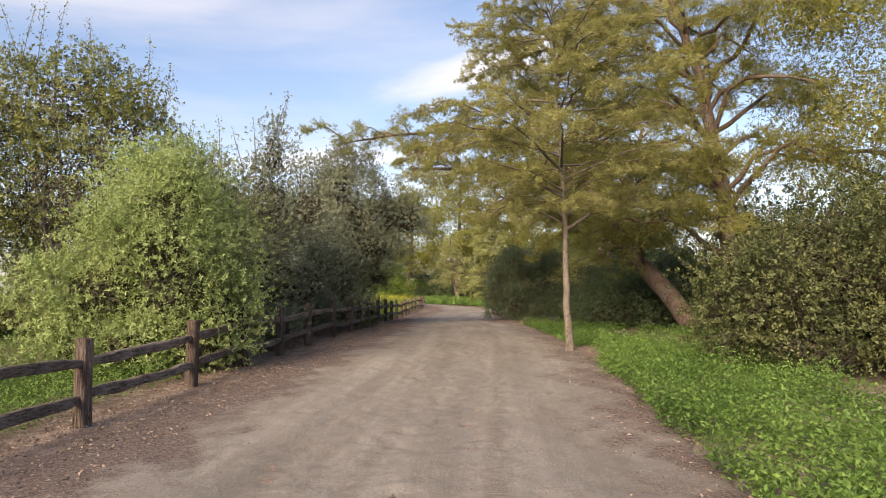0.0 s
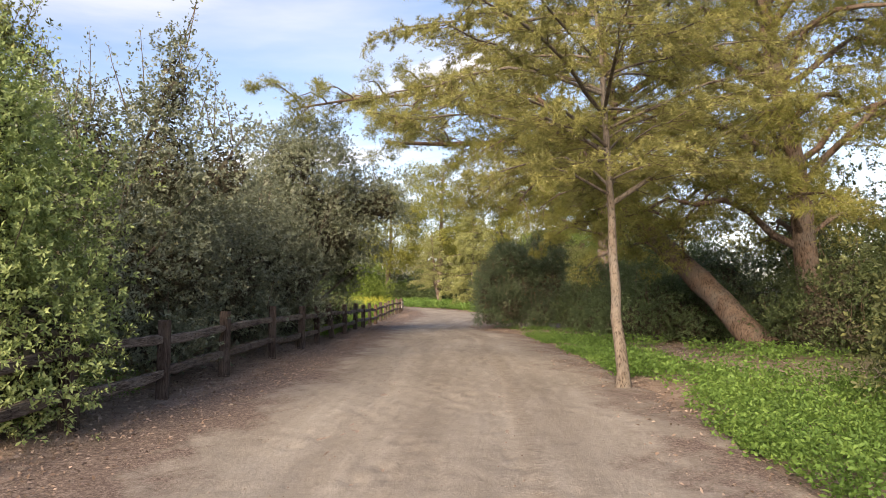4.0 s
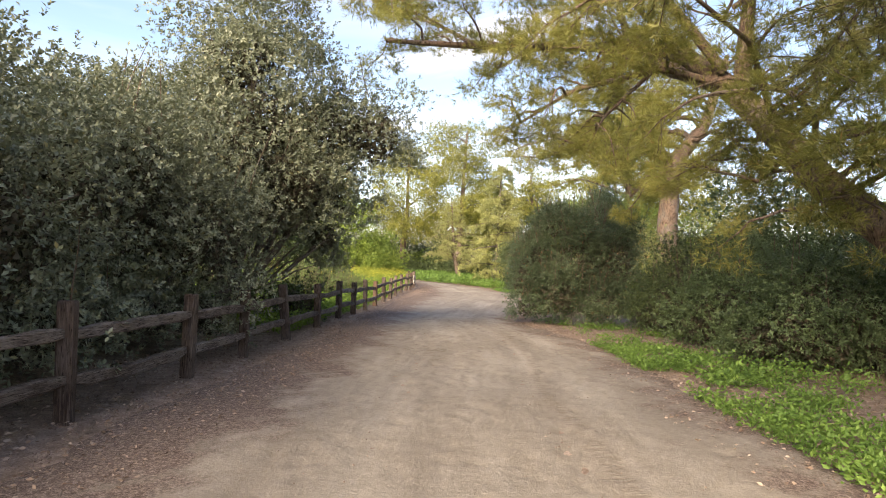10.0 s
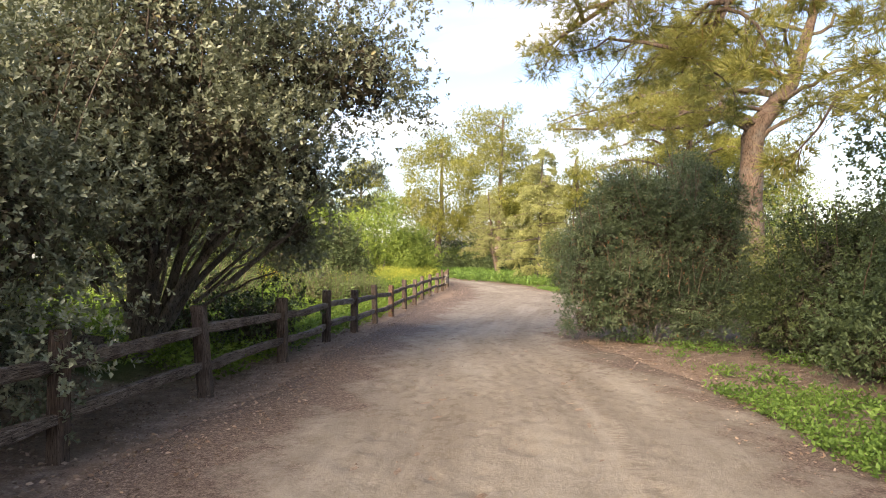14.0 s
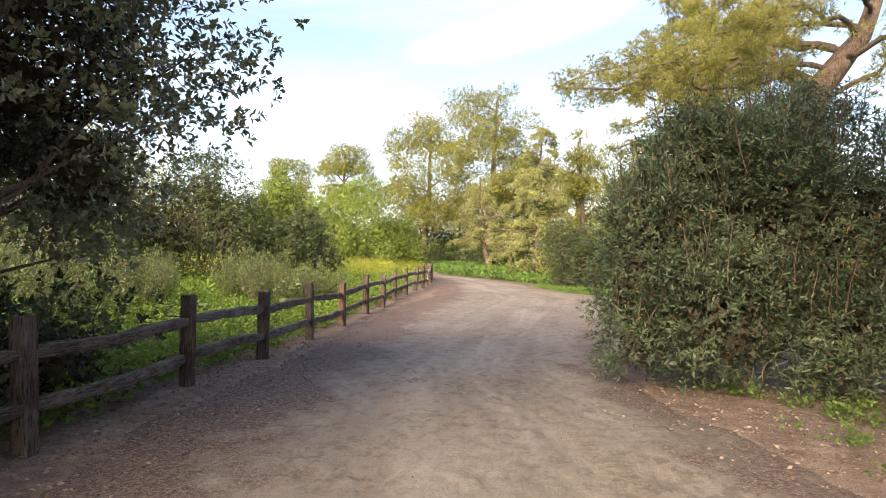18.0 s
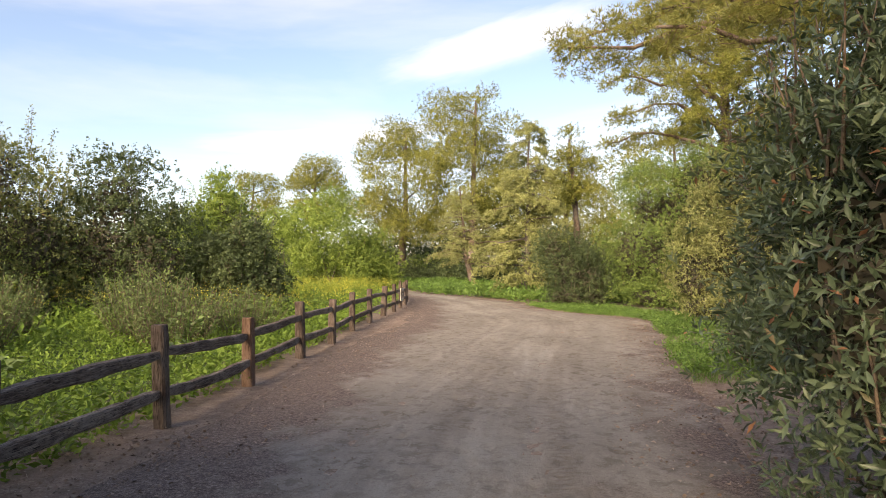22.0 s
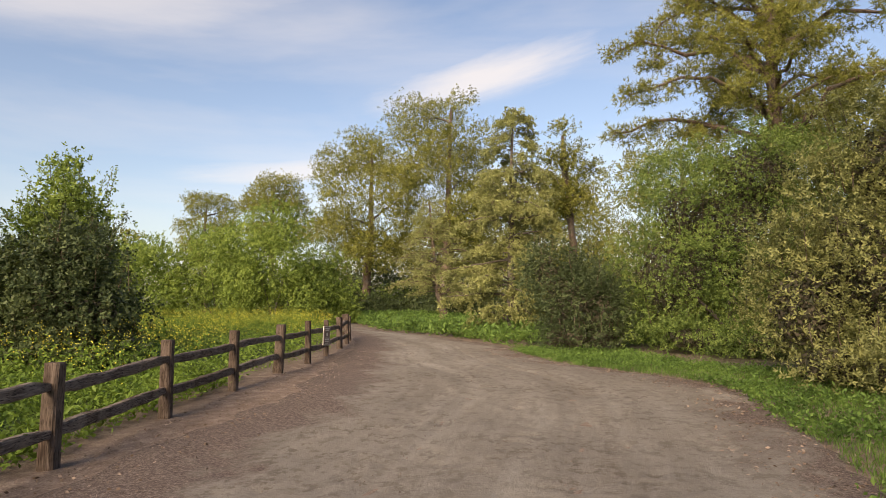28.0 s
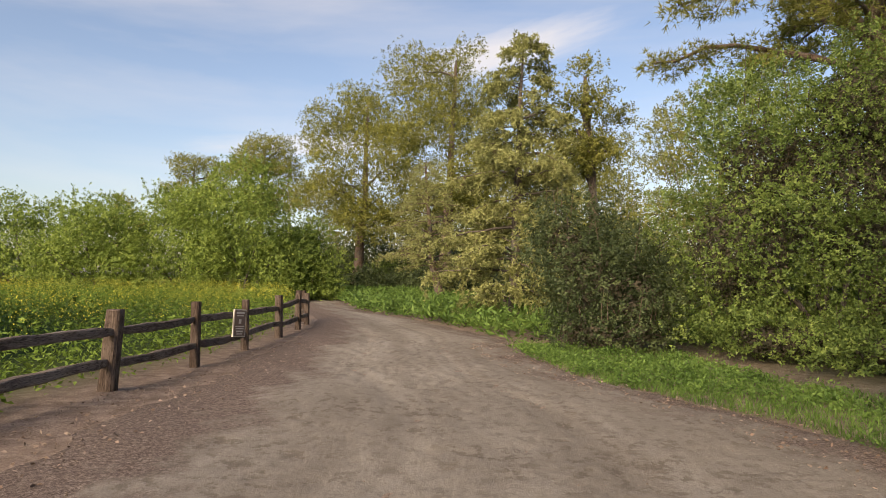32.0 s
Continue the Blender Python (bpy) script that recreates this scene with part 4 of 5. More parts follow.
shrub("toyon_shrub", "large glossy dark green long-leaved shrub at the path's edge", "shrub", (0.66, 31.5),
      [(0.1, 0.1, 1.7, 1.4, 1.1, 1.5), (-1.3, -0.1, 1.35, 0.55, 0.7, 1.1), (-0.95, -0.2, 2.05, 0.5, 0.6, 0.5), (0.3, 0.3, 2.6, 0.9, 0.9, 0.8), (0.9, 1.7, 3.1, 0.9, 0.9, 0.9), (-1.2, -0.3, 0.55, 0.55, 0.6, 0.5), (1.3, 0.1, 1.8, 0.9, 1.0, 1.6), (-0.4, -0.85, 0.9, 0.9, 0.5, 0.8), (-1.0, 0.9, 1.5, 0.6, 0.8, 1.3), (-0.5, 0.4, 2.9, 0.6, 0.7, 0.6), (0.9, -0.6, 0.7, 0.8, 0.6, 0.6)],
      M_TOYON, 5000, 34, 0.058, 0.27, 0.13, 0.3, 0.3, 12, 0.032, shoots=110, shoot_len=0.55, seed=36, skirt=False, knobs=7, branchlets=90, stem_mat=M_BARK_PALE)
shrub("shrub", "light olive shrub lit by the low sun beside the green verge", "shrub", (3.9, 47.6),
      [(0, 0, 2.0, 1.7, 1.7, 2.0), (-1.1, 0.2, 1.3, 1.1, 1.2, 1.3), (1.5, -0.6, 2.2, 1.6, 1.5, 2.0), (0.2, 0.1, 3.7, 1.1, 1.1, 1.1), (2.2, -1.5, 1.2, 1.4, 1.3, 1.2)],
      M_YELLOWISH, 4800, 34, 0.055, 0.36, 0.17, 0.35, 0.28, 6, 0.045, shoots=60, shoot_len=0.5, seed=39, upward=0.8)
shrub("shrub", "dark glossy shrub low beside the dirt path", "shrub", (1.8, 38.0),
      [(0, 0, 0.75, 1.0, 1.1, 0.75), (1.2, 0.5, 1.0, 1.2, 1.2, 0.95), (0.3, 1.3, 0.6, 0.8, 0.8, 0.6)], M_TOYON, 1500, 22, 0.055, 0.32, 0.18, 0.25, 0.26, 5, 0.04, shoots=14, shoot_len=0.5, seed=40)
shrub("bushy_tree", "big bright green bushy tree hanging low over the grass verge", "tree", (4.8, 56.5),
      [(0, 0, 3.4, 2.8, 2.6, 2.8), (-2.2, -0.6, 2.2, 1.8, 1.8, 2.1), (2.4, -1.5, 3.0, 2.4, 2.2, 2.7), (0.4, -0.4, 5.2, 2.0, 1.9, 1.5), (-1.4, 0.3, 4.2, 1.7, 1.7, 1.6), (3.8, -2.4, 1.7, 2.0, 1.8, 1.7), (0.8, -2.2, 1.5, 1.8, 1.3, 1.5)],
      M_LEAFY, 11500, 24, 0.05, 0.46, 0.16, 0.6, 0.42, 6, 0.07, far=True, shoots=60, shoot_len=0.8, seed=41, droop=0.15, hollow=True, knobs=13)
shrub("shrub", "dark grey-green thin-twigged shrub at the corner of the path", "shrub", (-0.4, 56.2),
      [(0, 0, 1.5, 1.2, 1.2, 1.5), (-0.5, 0.2, 2.3, 0.9, 0.9, 1.0), (0.9, -0.3, 1.2, 1.0, 1.0, 1.2)], M_DARK, 1500, 22, 0.055, 0.45, 0.2, 0.35, 0.32, 7, 0.035, shoots=40, shoot_len=0.6, seed=42, far=True, hollow=True)

# left of the meadow
for k, (x, y, h, w, m, s) in enumerate(((-14.6, 53.8, 5.2, 1.25, M_WILLOW, 51), (-12.4, 50.5, 3.1, 1.5, M_DARK, 57), (-16.5, 49.5, 5.4, 2.4, M_DARK, 52), (-20.5, 48.5, 6.6, 2.8, M_OLIVE, 53), (-19.5, 43.0, 5.4, 2.4, M_DARK, 54), (-25.0, 44.0, 9.2, 3.4, M_OLIVE, 55), (-27, 37, 8.0, 3.2, M_OLIVE, 56))):
    shrub("tall_shrub", "tall grey-green shrub standing behind the meadow", "shrub", (x, y),
          [(0, 0, h * 0.5, w, w, h * 0.5), (w * 0.7, -0.4, h * 0.35, w * 0.7, w * 0.7, h * 0.36), (-w * 0.7, 0.3, h * 0.42, w * 0.8, w * 0.8, h * 0.42), (0.1, -0.2, h * 0.78, w * 0.6, w * 0.6, h * 0.24)],
          m, 2400, 21, 0.074, 0.5, 0.24, 0.35, 0.28, 5, 0.05, shoots=60, shoot_len=0.8, seed=s, far=True, group="shrubs behind the meadow", hollow=True)
for k, (x, y, h, w, s) in enumerate(((-16.5, 76, 7.0, 3.2, 61), (-21, 78, 6.4, 3.4, 62), (-26, 77, 5.6, 3.2, 63), (-32, 79, 5.8, 3.6, 64), (-38, 78, 5.2, 3.6, 65), (-45, 80, 5.5, 4.0, 66), (-14.2, 79, 4.5, 2.2, 67))):
    shrub("willow", "fresh green bushy willow beyond the flowering meadow", "tree", (x, y),
          [(0, 0, h * 0.5, w, w, h * 0.5), (w * 0.6, -0.8, h * 0.3, w * 0.7, w * 0.6, h * 0.32), (-w * 0.6, -0.6, h * 0.36, w * 0.7, w * 0.7, h * 0.38), (0.2, -0.3, h * 0.78, w * 0.55, w * 0.55, h * 0.24)],
          M_WILLOW, 1800, 21, 0.1, 0.5, 0.3, 0.35, 0.28, 3, 0.07, shoots=20, shoot_len=0.7, seed=s, far=True, group="willows beyond the meadow")

# ---- conifers ----
r = np.random.default_rng(70)
line = tall_trunk([(0, 0, 0), (-0.03, 0.4, 1.4), (-0.02, 0.8, 2.8), (-0.12, 0.9, 5.5), (-0.2, 1.0, 9.6)], 18, 0.02, 3)
hs = np.linspace(2.9, 9.3, 16)
ls = np.interp(hs, [2.9, 4.0, 6.5, 9.3], [2.7, 3.6, 3.2, 1.2])
limbs = whorls(line, hs, ls, r, 0.1, 0.03, 5, 0.08, 0.06)
limbs.append((tall_trunk([(-0.02, 0.8, 2.72), (0.7, 0.7, 3.2), (2.0, 0.55, 3.95)], 9, 0.02, 5), 0.05))
conifer("young_pine", "slim young conifer with a pale bark trunk and feathery yellow-green sprays", "tree", (1.3, 14.35), line, np.interp(np.linspace(0, 1, 18), [0, 0.06, 0.3, 1], [0.13, 0.088, 0.07, 0.018]), limbs, M_SPRAY, M_BARK_PINE, 71,
        reach=0.95, every=0.085, tuft_gap=0.021, tuft=8, needle=0.08, needle_w=0.0095, spread=1.1, fall=0.12, flatness=0.35, tilt_up=0.1, scatter=0.03)

# the great pine that leans over the way
line = tall_trunk([(0, 0, 0), (-0.6, 1.1, 1.15), (-1.1, 2.0, 2.0), (-1.75, 3.2, 3.1), (-2.25, 4.4, 4.4), (-2.65, 5.4, 5.3)], 20, 0.02, 6)
GREAT_LIMBS = (
    (0.22, (2.65, 5.4, 5.3), (3.5, 7.6, 6.4), (4.1, 8.8, 7.6), (4.6, 9.6, 10.2)),
    (0.21, (2.65, 5.4, 5.3), (3.4, 6.1, 6.2), (4.3, 6.8, 6.6), (5.6, 6.9, 6.6), (7.8, 6.5, 6.5), (9.8, 6.1, 6.5)),
    (0.09, (2.65, 5.4, 5.3), (4.0, 5.1, 5.6), (5.8, 4.8, 5.05), (7.0, 4.6, 4.2)),
    (0.17, (2.5, 5.2, 5.1), (2.4, 5.1, 7.5), (2.8, 5.0, 10.0), (3.6, 5.0, 12.5)),
    (0.12, (2.4, 5.1, 7.3), (0.3, 4.5, 8.8), (-1.7, 4.0, 10.2)),
    (0.11, (2.8, 5.3, 5.6), (4.8, 4.5, 7.5), (7.3, 4.3, 7.6), (10.3, 4.0, 7.4), (12.4, 4.0, 7.1)),
    (0.06, (1.9, 3.5, 3.4), (2.4, 2.2, 4.0), (3.2, 1.2, 4.1), (4.0, 0.4, 3.9)),
    (0.07, (2.1, 4.0, 4.0), (1.2, 2.0, 5.2), (0.6, 0.2, 5.4)),
    (0.06, (1.6, 3.0, 2.9), (0.6, 1.4, 3.7), (-0.4, 0.2, 3.6)),
    (0.06, (2.2, 4.3, 4.3), (3.2, 2.6, 5.2), (4.4, 1.6, 5.6), (5.4, 1.0, 5.4)),
    (0.08, (2.6, 5.1, 7.0), (4.4, 3.2, 8.6), (5.6, 2.2, 9.4)),
    (0.08, (2.5, 5.0, 8.0), (2.2, 2.6, 9.2), (2.4, 0.8, 9.8)),
    (0.08, (3.4, 6.0, 6.3), (4.6, 4.8, 6.0), (5.6, 3.8, 5.2)),
    (0.07, (2.8, 5.0, 9.6), (4.6, 4.2, 11.0), (6.4, 4.0, 11.2)),
    (0.07, (5.6, 6.9, 6.8), (6.6, 5.6, 6.2), (7.4, 4.8, 5.4)),
    (0.06, (4.3, 6.8, 6.6), (4.6, 7.8, 5.6), (5.0, 8.6, 4.8)),
    (0.06, (1.7, 3.2, 3.1), (0.2, 2.6, 4.6), (-1.2, 2.2, 5.2)),
    (0.05, (1.2, 2.2, 2.2), (1.6, 0.8, 3.0), (2.0, -0.3, 3.0)),
    (0.05, (4.2, 5.0, 5.55), (5.2, 4.6, 4.5), (5.7, 4.3, 3.8)),
    (0.05, (1.9, 3.4, 3.4), (2.8, 2.4, 3.3), (3.4, 1.8, 2.9)),
    (0.05, (1.6, 2.9, 2.9), (2.2, 2.0, 2.8), (2.8, 1.3, 2.5)),
    (0.05, (2.1, 4.0, 4.0), (3.2, 3.2, 3.8), (3.9, 2.8, 3.3)),
    (0.05, (2.2, 4.3, 4.4), (2.0, 2.6, 4.7), (2.4, 1.6, 4.6)),
    (0.05, (2.3, 4.5, 4.5), (1.2, 3.4, 5.6), (0.4, 2.6, 6.0)),
    (0.06, (3.4, 6.1, 6.2), (5.2, 4.0, 6.8), (7.0, 2.6, 6.6)),
    (0.06, (2.7, 5.1, 6.8), (1.4, 3.2, 7.4), (0.6, 1.8, 7.4)),
    (0.06, (7.3, 4.3, 7.6), (8.4, 3.2, 6.8), (9.0, 2.4, 6.0)),
    (0.06, (2.4, 5.1, 7.6), (4.4, 6.2, 9.0), (6.6, 6.6, 9.4)),
    (0.06, (7.8, 6.5, 6.5), (9.0, 7.4, 7.4), (10.2, 7.8, 7.8)),
)
limbs = []
for i, (rad, *pts) in enumerate(GREAT_LIMBS):
    main = tall_trunk([(-x, y, z) for x, y, z in pts], 12, 0.03, 700 + i)
    limbs.append((main, rad))
    # side limbs, arching outwards and drooping at their ends
    total = float(np.linalg.norm(np.diff(main, axis=0), axis=1).sum())
    for k, u in enumerate(np.arange(0.3, 1.0, 0.5 / total)):
        p = np.array([np.interp(u, np.linspace(0, 1, 12), main[:, c]) for c in range(3)])
        t = unit(main[min(11, int(u * 11) + 1)] - main[int(u * 11)])
        side = unit(np.cross(t, [0, 0, 1.0])) * (1 if k % 2 else -1)
        ln = r.uniform(0.9, 1.9)
        limbs.append((curve_line(p, p + (side * 0.85 + t * 0.5) * ln + [0, 0, r.uniform(-0.35, 0.5) * ln], 7, 0.16 * ln, 0.05, 750 + 40 * i + k), 0.03))
conifer("leaning_pine", "old pine with a thick reddish trunk leaning away over the thicket", "tree", (5.8, 20.5), line, np.interp(np.linspace(0, 1, 20), [0, 0.08, 0.5, 1], [0.42, 0.33, 0.28, 0.24]), limbs, M_PINE, M_BARK_RED, 72,
        reach=0.9, every=0.26, tuft=10, needle=0.16, needle_w=0.0085, fall=0.2, flatness=0.9, spread=0.9, clump=0.28, per_clump=30)
line = tall_trunk([(0, 0, 0), (-0.3, 0, 4.0), (-0.9, 0.2, 8.0), (-2.4, 0.4, 12.5)], 16, 0.05, 8)
limbs = whorls(line, np.linspace(2.6, 12, 12), np.interp(np.linspace(0, 1, 12), [0, 0.4, 1], [3.6, 4.4, 1.8]), r, 0.12, 0.11, 4, 0.2, 0.12, (-0.15, -0.15))
conifer("pine", "tall pine with drooping yellow-green needle masses", "tree", (7.0, 20.6), line, np.interp(np.linspace(0, 1, 16), [0, 0.1, 1], [0.34, 0.28, 0.07]), limbs, M_PINE, M_BARK_RED, 73,
        reach=1.3, every=0.17, tuft=8, needle=0.18, needle_w=0.014, fall=0.2, flatness=0.9, spread=0.9, clump=0.34, per_clump=26)
line = tall_trunk([(0, 0, 0), (-0.2, 0, 4.0), (0, 0, 7.0), (1.6, 0.3, 9.0), (2.6, 0.3, 12.5)], 16, 0.04, 9)
limbs = []
for i, (z, dx, dy, dz, rad) in enumerate(((6.8, -2.6, -0.5, 2.6, 0.3), (6.9, -6.5, -2.0, 0.2, 0.2), (7.2, -4.5, -4.0, -0.4, 0.18), (7.4, -8.2, -1.0, -0.3, 0.2), (8.2, -3.0, 3.5, 1.0, 0.18), (8.0, 2.5, -3.5, 0.5, 0.18), (8.4, -9.2, 0.5, -0.8, 0.18), (8.8, -5.0, -5.5, -1.2, 0.15), (9.2, -6.5, 2.0, 0.0, 0.15), (9.6, -2.5, -4.0, 0.4, 0.14), (10.5, 3.5, 1.0, 1.5, 0.14), (11.0, -4.0, 0.6, 1.4, 0.12), (12, 1.0, -2.6, 1.0, 0.12), (6.4, 3.0, -1.5, 1.0, 0.16), (7.8, -7.0, -4.5, -1.2, 0.14), (10.0, -6.8, -2.0, -0.2, 0.12), (11.5, -2.5, -3.0, 0.5, 0.12))):
    p = np.array([np.interp(z, line[:, 2], line[:, k]) for k in range(3)])
    limbs.append((curve_line(p, p + [dx, dy, dz], 11, 0.5, 0.16, 800 + i), rad * 0.65))
conifer("old_pine", "great old pine with a reddish forked trunk and spreading limbs", "tree", (6.8, 45.3), line, np.interp(np.linspace(0, 1, 16), [0, 0.1, 0.55, 1], [0.62, 0.5, 0.4, 0.12]), limbs, M_PINE, M_BARK_RED, 74,
        reach=1.6, every=0.17, tuft=8, needle=0.2, needle_w=0.018, fall=0.05, flatness=1.1, spread=0.9, clump=0.38, per_clump=26)
line = tall_trunk([(0, 0, 0), (0.3, 0, 7), (0.2, 0, 16)], 14, 0.05, 10)
limbs = whorls(line, np.linspace(6.8, 15.6, 11), np.interp(np.linspace(0, 1, 11), [0, 0.5, 1], [5.0, 4.8, 2.2]), r, 0.15, 0.11, 4, 0.2, 0.12)
conifer("pine", "tall pine with a pale trunk rising behind the bushy tree", "tree", (7.0, 59.5), line, np.interp(np.linspace(0, 1, 14), [0, 1], [0.36, 0.1]), limbs, M_GOLD, M_BARK_RED, 75,
        reach=1.4, every=0.16, tuft=7, needle=0.2, needle_w=0.024, fall=0.1, flatness=1.0, spread=0.9, clump=0.42, per_clump=24)

# the two cedars at the bend
line = tall_trunk([(0, 0, 0), (0.1, 0, 5), (0.3, 0, 9.6)], 14, 0.03, 11)
hs = np.linspace(0.6, 9.5, 19)
limbs = whorls(line, hs, np.interp(hs, [0.6, 2, 6, 9.3], [2.4, 2.7, 1.9, 0.45]), r, -0.12, 0.05, 4, 0.1, 0.06)
conifer("cedar", "grey-green cedar with drooping layered branches and a thin ragged top", "tree", (-2.0, 63.0), line, np.interp(np.linspace(0, 1, 14), [0, 1], [0.2, 0.012]), limbs, M_CEDAR, M_BARK_GREY, 76,
        reach=1.05, every=0.11, tuft_gap=0.036, tuft=6, needle=0.13, needle_w=0.042, spread=1.1, fall=0.45, flatness=0.4, scatter=0.06)
line = tall_trunk([(0, 0, 0), (-0.6, 0, 2.4), (-1.0, 0, 7.7)], 14, 0.03, 12)
hs = np.linspace(2.0, 7.5, 15)
limbs = whorls(line, hs, np.interp(hs, [2, 3, 5.5, 7.5], [2.6, 3.1, 1.9, 0.4]), r, -0.03, 0.05, 5, 0.08, 0.05)
conifer("cedar", "young pale green cedar with level branch tiers and a leaning trunk", "tree", (-5.8, 76.5), line, np.interp(np.linspace(0, 1, 14), [0, 0.3, 1], [0.26, 0.2, 0.04]), limbs, M_CEDAR, M_BARK_RED, 77,
        reach=1.0, every=0.15, tuft_gap=0.055, tuft=7, needle=0.11, needle_w=0.034, spread=1.1, fall=0.15, flatness=0.35, scatter=0.07)


def far_pine(at, h, w, seed, mat, label, trunk_h=0.3, lobes=26, clumps=900, leaf=0.27, group="pines at the bend"):
    """A far pine: trunk and limbs with a loose crown of needle clumps."""
    q = np.random.default_rng(seed)
    x, y = at
    ob = thing("pine", label, "tree", (x, y, float(ground_z(x, y)) - 0.1), group)
    top = tall_trunk([(0, 0, 0), (q.normal() * 0.4, 0, h * 0.45), (q.normal() * 0.8, 0, h * 0.93)], 12, 0.08, seed)
    part("trunk", fast_mesh("trunk", *tube(top, np.linspace(h * 0.028, 0.06, 12), 9, 0.05, seed)), M_BARK_RED, ob)
    cloud = lobe_cloud((0, 0, h * (0.5 + trunk_h / 2)), (w, w, h * (0.5 - trunk_h / 2)), int(lobes * 2.0), w * 0.31, q)
    for i in range(9):
        t = cloud[i]
        z = max(h * trunk_h * 0.8, t[2] - q.uniform(0.5, 2.0))
        p = np.array([np.interp(z, top[:, 2], top[:, k]) for k in range(3)])
        part("limb", fast_mesh("limb", *tube(curve_line(p, t[:3], 7, 0.2, 0.12, i), np.linspace(0.11, 0.03, 7), 6, 0.05, i)), M_BARK_GREY, ob)
    crown, _ = foliage_mesh("crown", cloud, int(clumps * 3.3), 21, leaf * 0.46, 0.33, q, 0.24, 0.14, 0.3, 0.7, far=True, deep_size=max(0.14, leaf * 0.7), hollow=False)
    part("crown", crown, mat, ob)
    return ob


far_pine((11.5, 19.0), 12.5, 4.6, 80, M_PINE, "tall pine at the edge of the thicket", 0.25, 40, 2200, 0.12, "pines by the path")
far_pine((-7.0, 88), 18.5, 4.6, 81, M_GOLD, "tall golden-green pine behind the cedars", 0.16, 34, 1200)
far_pine((-14.4, 92), 16.6, 4.6, 82, M_GOLD, "broad golden-green pine with pale bare limbs", 0.08, 32, 1300)
far_pine((-26.5, 104), 15.4, 3.6, 83, M_GOLD, "golden-green pine rising behind the willows", 0.35, 26, 900)
far_pine((-37, 110), 14.4, 3.6, 84, M_GOLD, "far pine above the willows", 0.3, 24, 700)
far_pine((-4.0, 97), 13.0, 4.0, 85, M_GOLD, "pine in the dense stand at the bend", 0.1, 26, 900)
far_pine((2.5, 90), 12.5, 4.5, 86, M_GOLD, "pine in the dense stand at the bend", 0.1, 28, 900)
far_pine((0.7, 66.5), 9.9, 1.2, 87, M_GOLD, "thin half-bare tree beside the cedar", 0.45, 12, 260, 0.2)
far_pine((10, 80), 12.5, 4.5, 88, M_GOLD, "pine behind the bushy tree", 0.15, 26, 700)
far_pine((12, 66), 11.0, 4.0, 89, M_GOLD, "pine behind the bushy tree", 0.2, 24, 700)
far_pine((-9.5, 112), 12.0, 5.0, 90, M_GOLD, "pine far down the way", 0.15, 26, 700)
for k, (x, y, h, w) in enumerate(((-9.6, 91, 2.2, 2.4), (-5.5, 82, 2.0, 2.0), (-2.8, 79, 2.4, 2.2), (-0.5, 70, 2.2, 1.8), (1.8, 66, 3.0, 2.2), (-13.5, 100, 2.4, 2.6), (-20, 96, 3.0, 3.0), (3.5, 78, 3.5, 3.0), (-16.5, 94, 2.8, 2.6), (-13, 89.5, 1.8, 1.8), (-22.5, 97, 3.0, 3.0), (-15, 101, 7.0, 4.0), (-20.5, 105, 7.0, 4.2), (-10, 108, 7.0, 4.2), (-25.5, 101, 6.0, 4.0))):
    shrub("shrub", "dark green undergrowth beneath the pines at the bend", "shrub", (x, y), [(0, 0, h * 0.5, w, w * 0.8, h * 0.5), (w * 0.6, -0.3, h * 0.35, w * 0.6, w * 0.6, h * 0.36)], M_DARK, 420, 18, 0.13, 0.5, 0.3, 0.35, 0.3, 3, 0.04, seed=91 + k, far=True, group="undergrowth at the bend")

# ---- low plants, flowers, litter ----


def strewn(n, y0, y1, x_of, r):
    """n random places between y0 and y1, x from x_of(y, u) with u in 0..1."""
    y = r.uniform(y0, y1, n)
    return x_of(y, r.uniform(0, 1, n)), y


def patchy(x, y, s, seed, cut):
    return swell(x, y, s, seed) > cut


def weeds_mesh(name, x, y, height, leaf, wide, per, r, width=0.1):
    """Leafy weeds: at each place a few stalks' worth of leaves."""
    n = len(x)
    z = ground_z(x, y)
    h = height * r.uniform(0.45, 1.2, n)
    u = r.uniform(0.1, 1.0, (n, per))
    bx = x[:, None] + r.normal(size=(n, per)) * width * (0.4 + u)
    by = y[:, None] + r.normal(size=(n, per)) * width * (0.4 + u)
    bz = z[:, None] + u * h[:, None]
    base = np.stack([bx, by, bz], -1).reshape(-1, 3)
    way = unit(r.normal(size=(n * per, 3)) * [1, 1, 0.5] + [0, 0, 0.55])
    return fast_mesh(name, *leaves(base, way, leaf * r.uniform(0.6, 1.35, n * per), wide, r))


def grass_mesh(name, x, y, height, r, width=0.006, per=5):
    n = len(x)
    base = np.repeat(np.stack([x, y, ground_z(x, y) - 0.01], -1), per, 0) + r.normal(size=(n * per, 3)) * [0.025, 0.025, 0]
    way = unit(r.normal(size=(n * per, 3)) * [0.4, 0.4, 0.1] + [0, 0, 1])
    return fast_mesh(name, *leaves(base, way, height * r.uniform(0.5, 1.25, n * per), width / height, r, 0.1))


def stuff(name, mesh, mat, label, category):
    mesh.materials.append(mat)
    return tagged(new(name, mesh), label, category, kind="stuff")


r = np.random.default_rng(101)
fx = lambda y: along(FENCE_X, y)
rx = lambda y: along(RIGHT, y)
